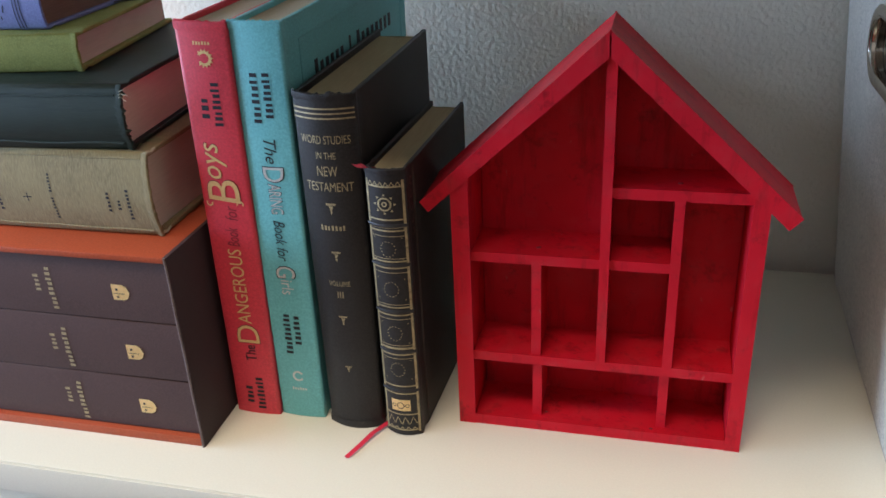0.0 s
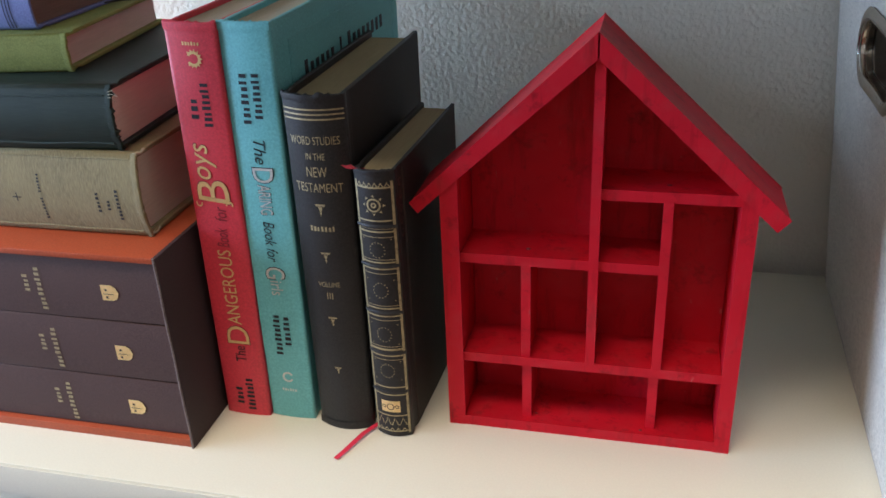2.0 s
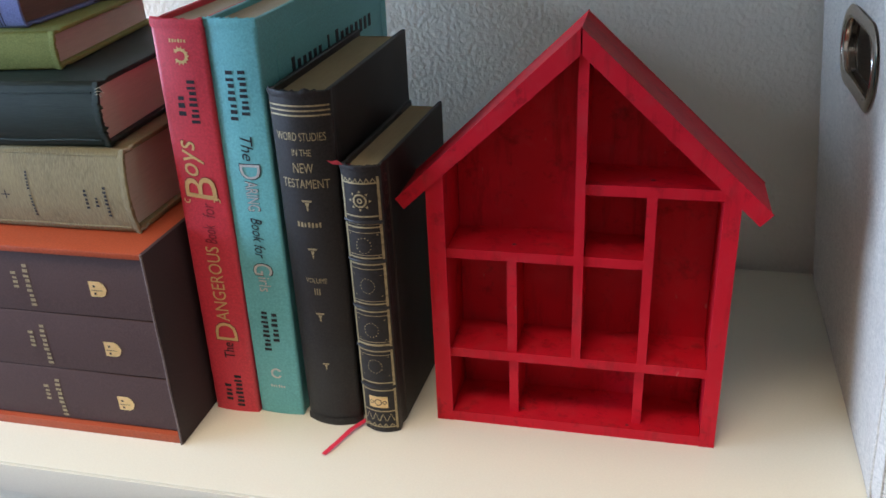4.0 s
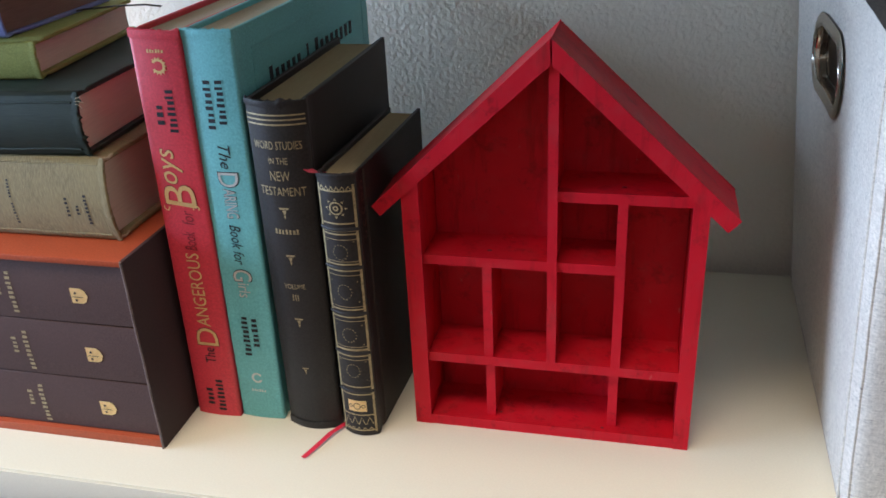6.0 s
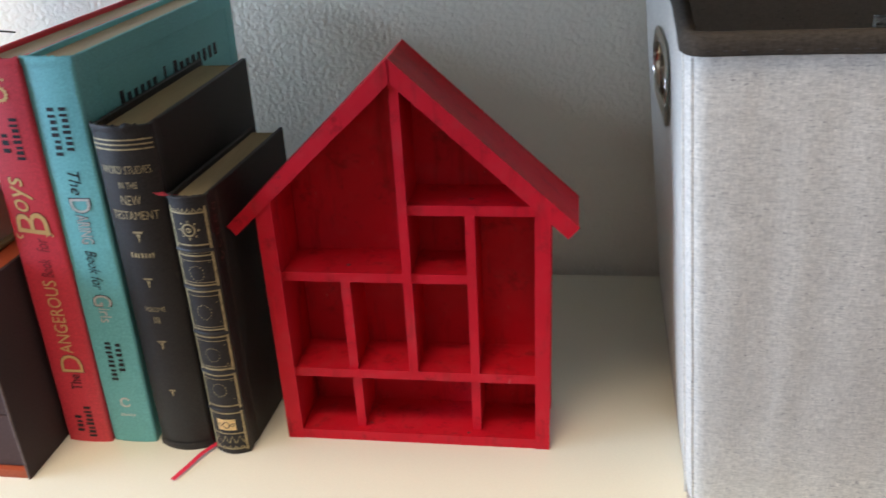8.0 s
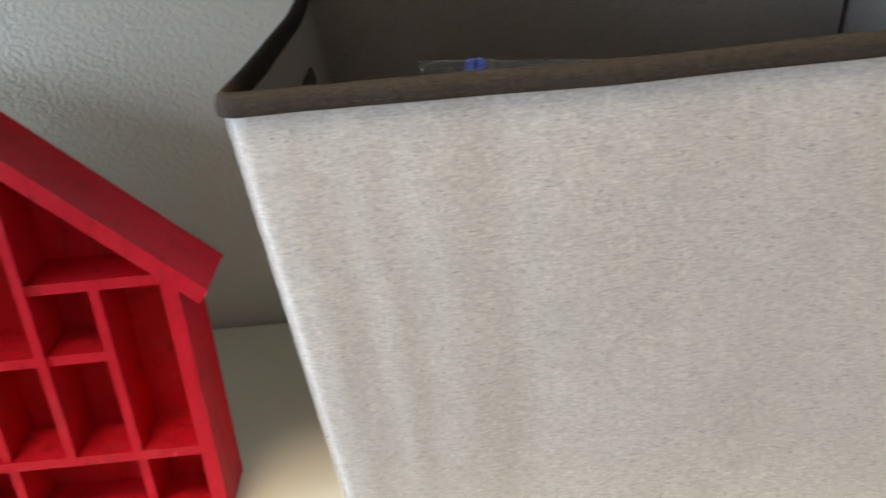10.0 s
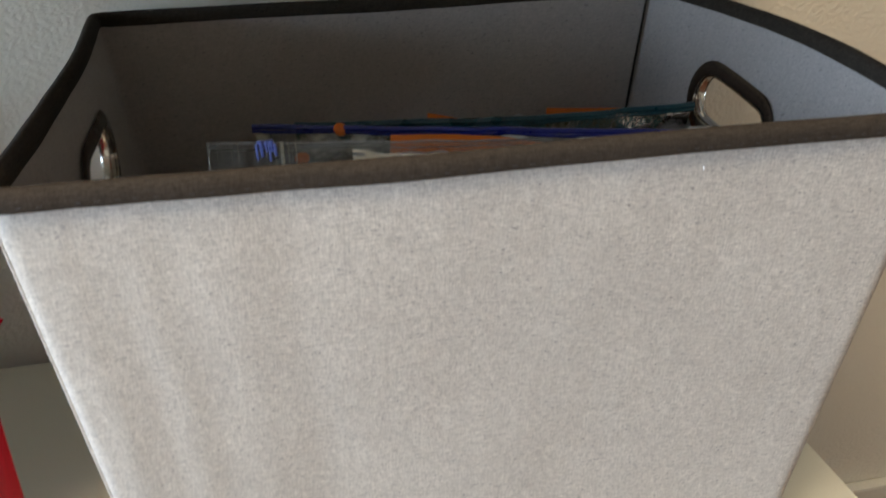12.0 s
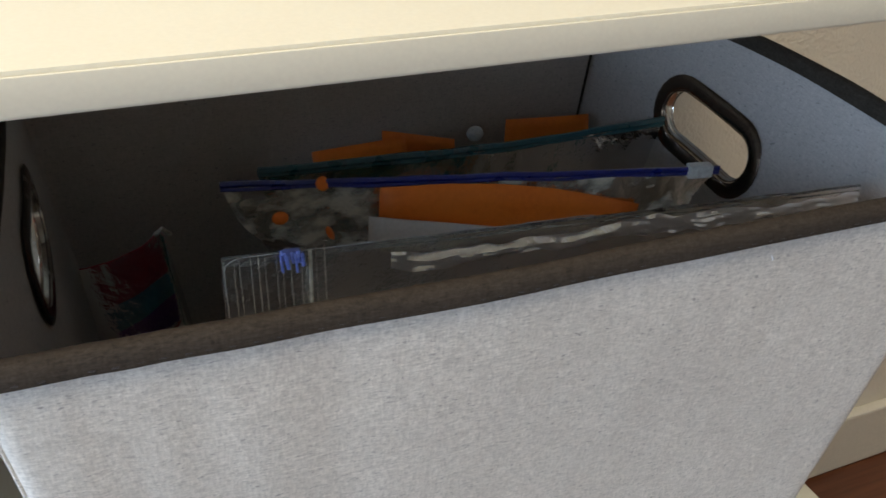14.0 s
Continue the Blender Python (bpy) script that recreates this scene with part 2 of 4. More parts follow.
M_FILM_RIM = surface("folded_film_edge", (0.26, 0.26, 0.25), (0.44, 0.44, 0.42), 0.006, 0.001, 0.35, 0.2)
# Creased film whose pale streaks are coloured in for its glints and reflections.
M_FILM_GLINTS = plastic("glint_streaked_film", (0.88, 0.91, 0.91), 0.85, 0.10, 0.40, 0.62, (0.70, 0.68, 0.58), 0.013, (0.8, 1, 1.4))
M_BLUEFILM = surface("blue_film", (0.07, 0.10, 0.36), (0.17, 0.21, 0.48), 0.004, 0.001, 0.3, 0.2)
M_FILM_TEAL = plastic("teal_film", (0.34, 0.64, 0.66), 0.16)
M_FILM_DARK = plastic("dark_film", (0.55, 0.48, 0.55), 0.10)
M_BLUEZIP = surface("blue_zip", (0.005, 0.010, 0.12), (0.008, 0.017, 0.17), 0.02, 0.002, 0.3, 0.1)
M_TEALZIP = surface("teal_zip", (0.005, 0.050, 0.065), (0.008, 0.075, 0.095), 0.02, 0.002, 0.3, 0.1)
M_ORANGECARD = surface("orange_card", (0.80, 0.165, 0.014), (0.88, 0.215, 0.022), 0.02, 0.003, 0.55, 0.3, 0.0004)
M_WHITECARD = surface("white_card", (0.62, 0.60, 0.58), (0.72, 0.70, 0.68), 0.03, 0.002, 0.7, 0.2)
M_ZIPWHITE = surface("frosted_slider", (0.42, 0.44, 0.44), (0.56, 0.58, 0.57), 0.01, 0.002, 0.35, 0.1)
M_PINK = surface("crimson_plastic", (0.30, 0.020, 0.05), (0.48, 0.035, 0.06), 0.01, 0.002, 0.4, 0.1)
M_VIOLET = surface("violet_plastic", (0.09, 0.035, 0.17), (0.15, 0.05, 0.26), 0.01, 0.002, 0.4, 0.1)
M_TEALBITS = surface("teal_plastic", (0.03, 0.18, 0.21), (0.05, 0.28, 0.31), 0.01, 0.002, 0.4, 0.1)


# ---- mesh helpers ----
def mesh_of(name, bm, material, smooth=True):
    me = bpy.data.meshes.new(name)
    bmesh.ops.recalc_face_normals(bm, faces=bm.faces)
    bm.to_mesh(me)
    bm.free()
    me.materials.append(material)
    if smooth:
        me.polygons.foreach_set("use_smooth", [True] * len(me.polygons))
        me.set_sharp_from_angle(angle=radians(42))
    return me


def part(name, bm, material, parent, label="", smooth=True):
    ob = new(name, mesh_of(name, bm, material, smooth))
    ob.parent = parent
    return tagged(ob, label) if label else ob


def thing(name, label, category, group="", place=None):
    ob = new(name)
    ob.empty_display_size = 0.02
    if place is not None:
        ob.matrix_world = place
    return tagged(ob, label, category, group)


def structure(name, bm, material, label=""):
    return tagged(new(name, mesh_of(name, bm, material, False)), label, "", "", "structure")


def soften(bm, width, angle=35, segments=2):
    if width <= 0:
        return bm
    bm.normal_update()
    edges = [e for e in bm.edges if len(e.link_faces) == 2 and e.calc_face_angle(0) > radians(angle)]
    bmesh.ops.bevel(bm, geom=edges, offset=width, segments=segments, profile=0.6, affect="EDGES")
    return bm


def box(x0, x1, y0, y1, z0, z1, bevel=0.0, bm=None):
    own = bm is None
    bm = bmesh.new() if own else bm
    v = [bm.verts.new((x, y, z)) for z in (z0, z1) for x, y in ((x0, y0), (x1, y0), (x1, y1), (x0, y1))]
    for f in ((3, 2, 1, 0), (4, 5, 6, 7), (0, 1, 5, 4), (1, 2, 6, 5), (2, 3, 7, 6), (3, 0, 4, 7)):
        bm.faces.new([v[i] for i in f])
    return soften(bm, bevel) if own else bm


def prism(outline, y0, y1, bevel=0.0):
    """A plate with an outline in x and z, from y0 to y1."""
    bm = bmesh.new()
    a, b = [bm.verts.new((x, y0, z)) for x, z in outline], [bm.verts.new((x, y1, z)) for x, z in outline]
    n = len(outline)
    bm.faces.new(a)
    bm.faces.new(b[::-1])
    for i in range(n):
        bm.faces.new((a[i], a[(i + 1) % n], b[(i + 1) % n], b[i]))
    return soften(bm, bevel)


def sheet(rows, bm=None, closed=False):
    """Faces between rows of points."""
    bm = bmesh.new() if bm is None else bm
    grid = [[bm.verts.new(p) for p in row] for row in rows]
    for a, b in zip(grid, grid[1:]):
        n = len(a)
        for i in range(n if closed else n - 1):
            bm.faces.new((a[i], a[(i + 1) % n], b[(i + 1) % n], b[i]))
    return bm


def tube(points, radius, sides=8, bm=None, closed=False, squash=1.0):
    """A round bar along points."""
    bm = bmesh.new() if bm is None else bm
    pts = [Vector(p) for p in points]
    n = len(pts)
    rings = []
    for i, p in enumerate(pts):
        d = (pts[(i + 1) % n] - pts[i - 1]) if closed else (pts[min(i + 1, n - 1)] - pts[max(i - 1, 0)])
        d.normalize()
        up = Vector((0, 0, 1)) if abs(d.z) < 0.9 else Vector((0, 1, 0))
        s = d.cross(up).normalized()
        u = s.cross(d)
        rings.append([bm.verts.new(p + radius * (math.cos(a) * s + squash * math.sin(a) * u)) for a in (2 * math.pi * k / sides for k in range(sides))])
    for i in range(n if closed else n - 1):
        a, b = rings[i], rings[(i + 1) % n]
        for k in range(sides):
            bm.faces.new((a[k], a[(k + 1) % sides], b[(k + 1) % sides], b[k]))
    if not closed:
        bm.faces.new(rings[0][::-1])
        bm.faces.new(rings[-1])
    return bm


def wobble(p, size, amount, seed=0.0):
    q = Vector((p[0] / size + seed, p[1] / size - seed, p[2] / size + 0.37 * seed))
    return Vector(p) + amount * noise.noise_vector(q)


# ---- the room ----
NORTH, FLOOR, CEIL, WEST, EAST, SOUTH, THICK = 0.668, -0.405, 2.0, -2.4, 2.5, -3.0, 0.12
structure("floor", box(WEST - THICK, EAST + THICK, SOUTH - THICK, NORTH + THICK, FLOOR - 0.05, FLOOR - 0.004), M_FLOOR, "reddish-brown wooden floor below the shelf")
# Unseen ceiling; its square hole is added for the overhead fill lamp.
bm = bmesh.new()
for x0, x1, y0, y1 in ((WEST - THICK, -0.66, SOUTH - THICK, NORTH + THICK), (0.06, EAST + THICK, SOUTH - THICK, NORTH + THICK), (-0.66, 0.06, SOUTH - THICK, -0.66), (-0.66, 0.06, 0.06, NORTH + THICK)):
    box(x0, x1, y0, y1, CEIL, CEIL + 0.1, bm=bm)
structure("ceiling", bm, M_CEIL, "white ceiling with an added square opening for the fill lamp")
structure("wall_north", box(WEST - THICK, EAST + THICK, NORTH, NORTH + THICK, FLOOR, CEIL), M_WALL, "beige wall with orange-peel plaster texture behind the shelves")
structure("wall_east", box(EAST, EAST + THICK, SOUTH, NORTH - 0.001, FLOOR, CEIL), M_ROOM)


def wall_with_opening(name, along, lo, hi, at, out, a0, a1, z0, z1):
    bm = bmesh.new()
    for p0, p1, q0, q1 in ((lo, a0, FLOOR, CEIL), (a1, hi, FLOOR, CEIL), (a0, a1, FLOOR, z0), (a0, a1, z1, CEIL)):
        if q1 - q0 > 0.001:
            b = (at, out, p0, p1, q0, q1) if along == "y" else (p0, p1, at, out, q0, q1)
            box(*b, bm=bm)
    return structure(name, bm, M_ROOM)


wall_with_opening("wall_west", "y", SOUTH, NORTH - 0.001, WEST - THICK, WEST, -1.20, 0.54, -0.20, 1.24)
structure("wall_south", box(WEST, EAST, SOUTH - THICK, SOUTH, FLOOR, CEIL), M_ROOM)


def window(name, along, at, a0, a1, z0, z1):
    w = tagged(new(name), "white framed window", "window", "", "structure")
    for k, (p0, p1, q0, q1) in enumerate(((a0, a0 + 0.05, z0, z1), (a1 - 0.05, a1, z0, z1), (a0 + 0.05, a1 - 0.05, z0, z0 + 0.05), (a0 + 0.05, a1 - 0.05, z1 - 0.05, z1))):
        b = (at - 0.03, at + 0.03, p0, p1, q0, q1) if along == "y" else (p0, p1, at - 0.03, at + 0.03, q0, q1)
        part("window_frame", box(*b), M_TRIM, w)
    return w


window("window_1", "y", WEST - 0.07, -1.20, 0.54, -0.20, 1.24)
structure("baseboard", box(WEST, EAST, NORTH - 0.014, NORTH, FLOOR, -0.308, 0.004), M_TRIM, "cream painted baseboard at the foot of the wall")


# ---- the shelves ----
def shelf_board(name, label, z0, z1, x0=-1.05, x1=0.556, y0=0.334, edge=0.0022, y1=NORTH):
    s = thing(name, label, "shelf", "white wall shelves")
    part("board", box(x0, x1, y0, y1, z0, z1, edge), M_WHITE, s)
    part("edge_band", box(x0 + 0.001, x1 - 0.001, y0 - 0.0014, y0 - 0.0001, z0 + 0.0012, z1 - 0.0012, 0.0005), M_WHITE, s)
    return s


lower = shelf_board("wall_shelf", "white lacquered shelf board holding books, house and bin", -0.0235, 0.0, y1=0.653)
part("front_rail", box(-1.05, 0.549, 0.3365, 0.355, -0.072, -0.0240, 0.002), M_WHITE, lower)
# Unseen side and back panels, added as supports and to block window light below.
for x in (-1.05, 0.531):
    part("side_panel", box(x, x + 0.018, 0.3555, NORTH - 0.015, FLOOR, -0.0240, 0.002), M_WHITE, lower)
part("back_panel", box(-1.031, 0.530, 0.642, 0.650, FLOOR, -0.0240), M_WHITE, lower)
upper = shelf_board("wall_shelf", "thin white lacquered shelf board above the bin", 0.3418, 0.3535, x0=-0.37, y0=0.331, edge=0.0011)


# ---- the little red house ----
def shadow_box_house():
    h = thing("shadow_box_house", "red painted wooden house-shaped display box with empty compartments", "display box")
    f, b = 0.4195, 0.4615
    inner = f + 0.0035
    apex, apex_top = (-0.0202, 0.2285), (-0.0204, 0.2405)

    def under(x):
        """Height of the roof's underside."""
        lx, lz, rx, rz = -0.1150, 0.1420, 0.0712, 0.1425
        return lz + (x - lx) / (apex[0] - lx) * (apex[1] - lz) if x < apex[0] else rz + (rx - x) / (rx - apex[0]) * (apex[1] - rz)

    def panel(name, x0, x1, z0, z1, y0, y1, cap=False):
        top = ((x1, under(x1) - 0.0002), (x0, under(x0) - 0.0002)) if cap else ((x1, z1), (x0, z1))
        part(name, prism([(x0, z0), (x1, z0), *top], y0, y1, 0.0006), M_RED, h)

    part("back_panel", prism([(-0.0925, 0.0055), (0.0535, 0.0055), (0.0535, under(0.0535) - 0.0004), (apex[0], apex[1] - 0.0004), (-0.0925, under(-0.0925) - 0.0004)], b - 0.0045, b - 0.0008), M_RED, h)
    panel("side_wall", -0.1020, -0.0932, 0.0, 0, f, b, True)
    panel("side_wall", 0.0538, 0.0612, 0.0, 0, f, b, True)
    panel("bottom_board", -0.0931, 0.0537, 0.0003, 0.0062, f + 0.0004, b)
    back = b - 0.0046
    panel("shelf", -0.0931, -0.0211, 0.1114, 0.1160, inner, back)
    panel("shelf", -0.0169, 0.0157, 0.1114, 0.1160, inner, back)
    panel("shelf", -0.0169, 0.0537, 0.1535, 0.1583, inner, back)
    panel("shelf", -0.0931, 0.0537, 0.0460, 0.0508, inner - 0.0008, back)
    panel("divider", -0.0211, -0.0170, 0.0509, 0, inner - 0.0014, back, True)
    panel("divider", -0.0583, -0.0540, 0.0509, 0.1113, inner + 0.0006, back)
    panel("divider", 0.0158, 0.0199, 0.0509, 0.1534, inner - 0.0006, back)
    panel("divider", -0.0579, -0.0536, 0.0063, 0.0459, inner + 0.003, back)
    panel("divider", 0.0150, 0.0192, 0.0063, 0.0459, inner + 0.004, back)
    # roof: two slabs mitred at the ridge, slightly proud of the front
    for tip, out in (((-0.1150, 0.1420), (-0.1193, 0.1472)), ((0.0712, 0.1425), (0.0768, 0.1488))):
        part("roof_panel", prism([tip, apex, apex_top, out] if tip[0] > 0 else [tip, out, apex_top, apex], f - 0.0012, b + 0.0005, 0.0004), M_RED, h)
    # paint-filled nail dents in the shelf tops and a chip at the foot
    for x, y, z, r in ((-0.0562, 0.4345, 0.1161, 0.0013), (0.0178, 0.4345, 0.1584, 0.0013), (0.0120, 0.4245, 0.0063, 0.0009), (-0.0505, 0.4300, 0.0063, 0.0008)):
        bm = bmesh.new()
        bmesh.ops.create_icosphere(bm, subdivisions=2, radius=r, matrix=pose(x, y, z) @ Matrix.Diagonal((1.2, 1, 0.35, 1)))
        part("nail_dent", bm, M_REDDARK, h)
    return h


shadow_box_house()


# ---- books ----
class Volume:
    """A hardback in its own space: x its thickness, y from spine to fore edge, z from foot to head."""

    def __init__(self, label, w, d, h, place, cloth, pages, bulge=0.002, board=0.0025, square=0.003, group="", groove=0.0008, warp=0.0):
        self.w, self.d, self.h, self.bulge = w, d, h, bulge
        self.ob = thing("book", label, "book", group, place)
        n = 14
        arc = [(w * (1 - i / n), self.front(w * (1 - i / n))) for i in range(n + 1)]
        outer = [(w, d), (w, bulge + 0.011), (w - groove, bulge + 0.007), (w - 0.0001, bulge + 0.003)] + arc + [(0.0001, bulge + 0.003), (groove, bulge + 0.007), (0, bulge + 0.011), (0, d)]
        t = board
        arc_in = [(t + (w - 2 * t) * i / n, self.front(t + (w - 2 * t) * i / n) + t * 0.8) for i in range(n + 1)]
        inner = [(t, d)] + [(t, bulge + 0.011)] + arc_in + [(w - t, bulge + 0.011), (w - t, d)]
        outline = outer + inner
        bm = bmesh.new()
        rings = [0.0, h * 0.33, h * 0.67, h]
        grid = [[bm.verts.new((x, y + warp * math.sin(math.pi * z / h), z)) for x, y in outline] for z in rings]
        m = len(outline)
        for a, b in zip(grid, grid[1:]):
            for i in range(m):
                bm.faces.new((a[i], a[(i + 1) % m], b[(i + 1) % m], b[i]))
        for ring in (grid[0], grid[-1]):
            edges = [bm.edges.get((ring[i], ring[(i + 1) % m])) for i in range(m)]
            bmesh.ops.triangle_fill(bm, edges=edges, use_beauty=True)
        soften(bm, 0.0005, 55, 1)
        self.cover = part("cover", bm, cloth, self.ob)
        # page block, hollowed a little at head and foot
        x0, x1, y0, y1 = t + 0.0002, w - t - 0.0002, bulge + 0.0035, d - square
        nx, ny = 10, 8
        bm = bmesh.new()
        for z, s in ((square, 1), (h - square, -1)):
            sheet([[(x0 + (x1 - x0) * i / nx, (self.front(x0 + (x1 - x0) * i / nx) + t if j == 0 else y0 + (y1 - y0) * j / ny),
                     z + s * 0.0006 * math.sin(math.pi * i / nx) + 0.00025 * noise.noise((i * 1.7, j * 0.9, z * 50))) for i in range(nx + 1)] for j in range(ny + 1)], bm)
        sheet([[(x, y, z) for x, y in ((x0, y0), (x0, y1), (x1, y1), (x1, y0))] for z in (square, h - square)], bm)
        part("page_block", bm, pages, self.ob)

    def front(self, x):
        return self.bulge * (2 * x / self.w - 1) ** 2

    def on_spine(self, u, v, lift=0.0003):
        return (u, self.front(u) - lift, v)

    def plate(self, rects, material, name="gilt_tooling", lift=0.0003):
        """Thin raised rectangles on the spine: (x0, x1, z0, z1)."""
        for x0, x1, z0, z1 in rects:
            n = max(1, int((x1 - x0) / 0.002))
            part(name, sheet([[self.on_spine(x0 + (x1 - x0) * i / n, z, lift) for i in range(n + 1)] for z in (z0, z1)]), material, self.cover, "", False)

    def bars(self, x0, x1, z0, z1, count, material, along="z"):
        """A line of print left unspelled: close-set upright bars of uneven height and width."""
        a, b = (z0, z1) if along == "z" else (x0, x1)
        step = (b - a) / count
        for k in range(count):
            p, q = a + step * (k + 0.10), a + step * (k + (0.66, 0.74, 0.58, 0.70)[k % 4])
            trim = 0.10 * (x1 - x0 if along == "z" else z1 - z0) * ((k * 7) % 3)
            self.plate([(x0 + trim, x1, p, q) if along == "z" else (p, q, z0, z1 - trim)], material, "print_bar")

    def cap(self, material, label, seed, tear=0.0012, reach=0.004, end="head"):
        """Worn cloth at one end of the spine: a ragged lip that laps over the edge of the boards."""
        z, way = (self.h, 1) if end == "head" else (0.0, -1)
        rows = []
        for j, (out, up) in enumerate(((0.0005, -reach), (0.0008, -reach * 0.4), (0.0007, 0.0002), (-0.0004, 0.0008), (-0.0016, 0.0002))):
            rows.append([])
            for i in range(31):
                u = self.w * i / 30
                rag = tear * (noise.noise((i * 0.55, seed, j * 0.2)) + 0.6 * noise.noise((i * 1.7, seed + 3, j * 0.4))) * (0.3 if j in (1, 2) else 1.0)
                rows[-1].append((u, self.front(u) - out, z + way * (up + rag)))
        return part("worn_cap", sheet(rows), material, self.cover, label)

    def shape(self, polygons, material, name="ornament", lift=0.0004):
        bm = bmesh.new()
        for pts in polygons:
            bm.faces.new([bm.verts.new(self.on_spine(u, v, lift)) for u, v in pts])
        bmesh.ops.remove_doubles(bm, verts=bm.verts, dist=0.00001)
        return part(name, bm, material, self.cover, "", False)

    def words(self, text, cx, cz, length, height, material, way="across", slant=0.0, lift=0.0004):
        """Lettering on the spine that fills length by height round (cx, cz)."""
        (dx, dz), (ux, uz) = {"across": ((1, 0), (0, 1)), "up": ((0, 1), (-1, 0)), "down": ((0, -1), (1, 0))}[way]
        curve = bpy.data.curves.new("lettering", "FONT")
        curve.body, curve.size, curve.shear, curve.resolution_u = text, 1.0, slant, 3
        tmp = new("lettering_draft", curve)
        me = bpy.data.meshes.new_from_object(tmp.evaluated_get(bpy.context.evaluated_depsgraph_get()))
        bpy.data.objects.remove(tmp)
        bpy.data.curves.remove(curve)
        co = np.array([v.co[:] for v in me.vertices])
        lo, hi = co.min(0), co.max(0)
        for v in me.vertices:
            a = ((v.co.x - lo[0]) / (hi[0] - lo[0]) - 0.5) * length
            b = ((v.co.y - lo[1]) / (hi[1] - lo[1]) - 0.5) * height
            v.co = self.on_spine(cx + a * dx + b * ux, cz + a * dz + b * uz, lift)
        me.materials.append(material)
        ob = new("lettering", me)
        ob.parent = self.cover
        return ob


def ring(cx, cz, r0, r1, a0, a1, n=18):
    """Quads of an open ring."""
    out = []
    for i in range(n):
        p, q = radians(a0 + (a1 - a0) * i / n), radians(a0 + (a1 - a0) * (i + 1) / n)
        out.append([(cx + r * math.cos(a), cz + r * math.sin(a)) for r, a in ((r0, p), (r1, p), (r1, q), (r0, q))])
    return out


def upright(x, y, lean=0.0, yaw=0.0):
    return Matrix.Translation((x, y, 0)) @ pose(0, 0, 0, 0, lean, yaw)


def lying(x, y, z, yaw=0.0):
    """Spine to the front, foot to the right, x of the book upwards."""
    return Matrix.Translation((x, y, z)) @ pose(0, 0, 0, 0, 0, yaw) @ pose(0, 0, 0, 0, -90, 0)


STANDING, STACK = "books standing in a row", "stack of lying books"

# red book
v = Volume("bright red cloth hardback with gold title, upright on the shelf", 0.0295, 0.215, 0.2470, upright(-0.2458, 0.4050, 0.9), M_REDCLOTH, M_PAGES, 0.0012, group=STANDING)
c = v.w / 2
v.words("The", c + 0.001, 0.0465, 0.0115, 0.0070, M_BLACKINK, "up")
v.words("D", c + 0.001, 0.0600, 0.0135, 0.0150, M_FAINTINK, "up", lift=0.0003)
v.words("D", c + 0.001, 0.0600, 0.0125, 0.0140, M_GOLD, "up", lift=0.0005)
v.words("ANGEROUS", c + 0.0005, 0.0925, 0.0500, 0.0085, M_GOLD, "up")
v.words("Book", c + 0.001, 0.1255, 0.0120, 0.0075, M_FAINTINK, "up", 0.2)
v.words("for", c + 0.002, 0.1405, 0.0090, 0.0075, M_FAINTINK, "up", 0.2)
v.words("B", c - 0.0005, 0.1535, 0.0150, 0.0200, M_FAINTINK, "up", 0.1, 0.0003)
v.words("B", c - 0.0005, 0.1535, 0.0140, 0.0190, M_GOLD, "up", 0.1, 0.0005)
v.words("oys", c - 0.0020, 0.1715, 0.0215, 0.0130, M_FAINTINK, "up", 0.2, 0.0003)
v.words("oys", c - 0.0020, 0.1715, 0.0208, 0.0122, M_GOLD, "up", 0.2, 0.0005)
for a0, x in ((150, c - 0.0100), (-30, c + 0.0085)):
    v.shape(ring(x, 0.1462, 0.0013, 0.0021, a0, a0 + 230, 12), M_GOLD, "ornament", 0.0005)
for x0, x1, z0, z1, n in ((c - 0.0060, c - 0.0015, 0.1955, 0.2085, 3), (c + 0.0010, c + 0.0060, 0.1915, 0.2165, 8), (c - 0.0060, c - 0.0015, 0.0085, 0.0220, 4), (c + 0.0010, c + 0.0060, 0.0045, 0.0290, 8)):
    v.bars(x0, x1, z0, z1, n, M_BLACKINK)
v.shape(ring(c + 0.0005, 0.2285, 0.0026, 0.0040, -150, 150), M_GOLD, "emblem")
v.bars(c - 0.005, c + 0.005, 0.2355, 0.2375, 6, M_GOLD, "x")
tagged(v.shape([[(c + 0.0005 + q * math.cos(a + d), 0.2285 + q * math.sin(a + d)) for q, d in ((0.0039, -0.16), (0.0052, 0.0), (0.0039, 0.16))] for a in (radians(-130 + 26 * k) for k in range(11))], M_GOLD, "emblem_rays"), kind="stuff")
v.cap(M_REDCLOTH, "rubbed red cloth at the head", 1.3, 0.0011)

# teal book
v = Volume("turquoise cloth hardback with silver title, upright on the shelf", 0.0290, 0.226, 0.2468, upright(-0.2158, 0.4072, 0.70), M_TEALCLOTH, M_PAGES, 0.0012, group=STANDING)
c = v.w / 2
v.bars(c + 0.0010, c + 0.0055, 0.1960, 0.2215, 8, M_BLACKINK)
v.bars(c - 0.0060, c - 0.0015, 0.1930, 0.2215, 8, M_BLACKINK)
v.words("The", c + 0.001, 0.1775, 0.0140, 0.0070, M_BLACKINK, "down", 0.3)
v.words("D", c + 0.001, 0.1640, 0.0095, 0.0128, M_BLACKINK, "down", lift=0.0003)
v.words("D", c + 0.001, 0.1640, 0.0085, 0.0118, M_SILVER, "down", lift=0.0005)
v.words("ARING", c + 0.0005, 0.1495, 0.0185, 0.0080, M_BLACKINK, "down", lift=0.0003)
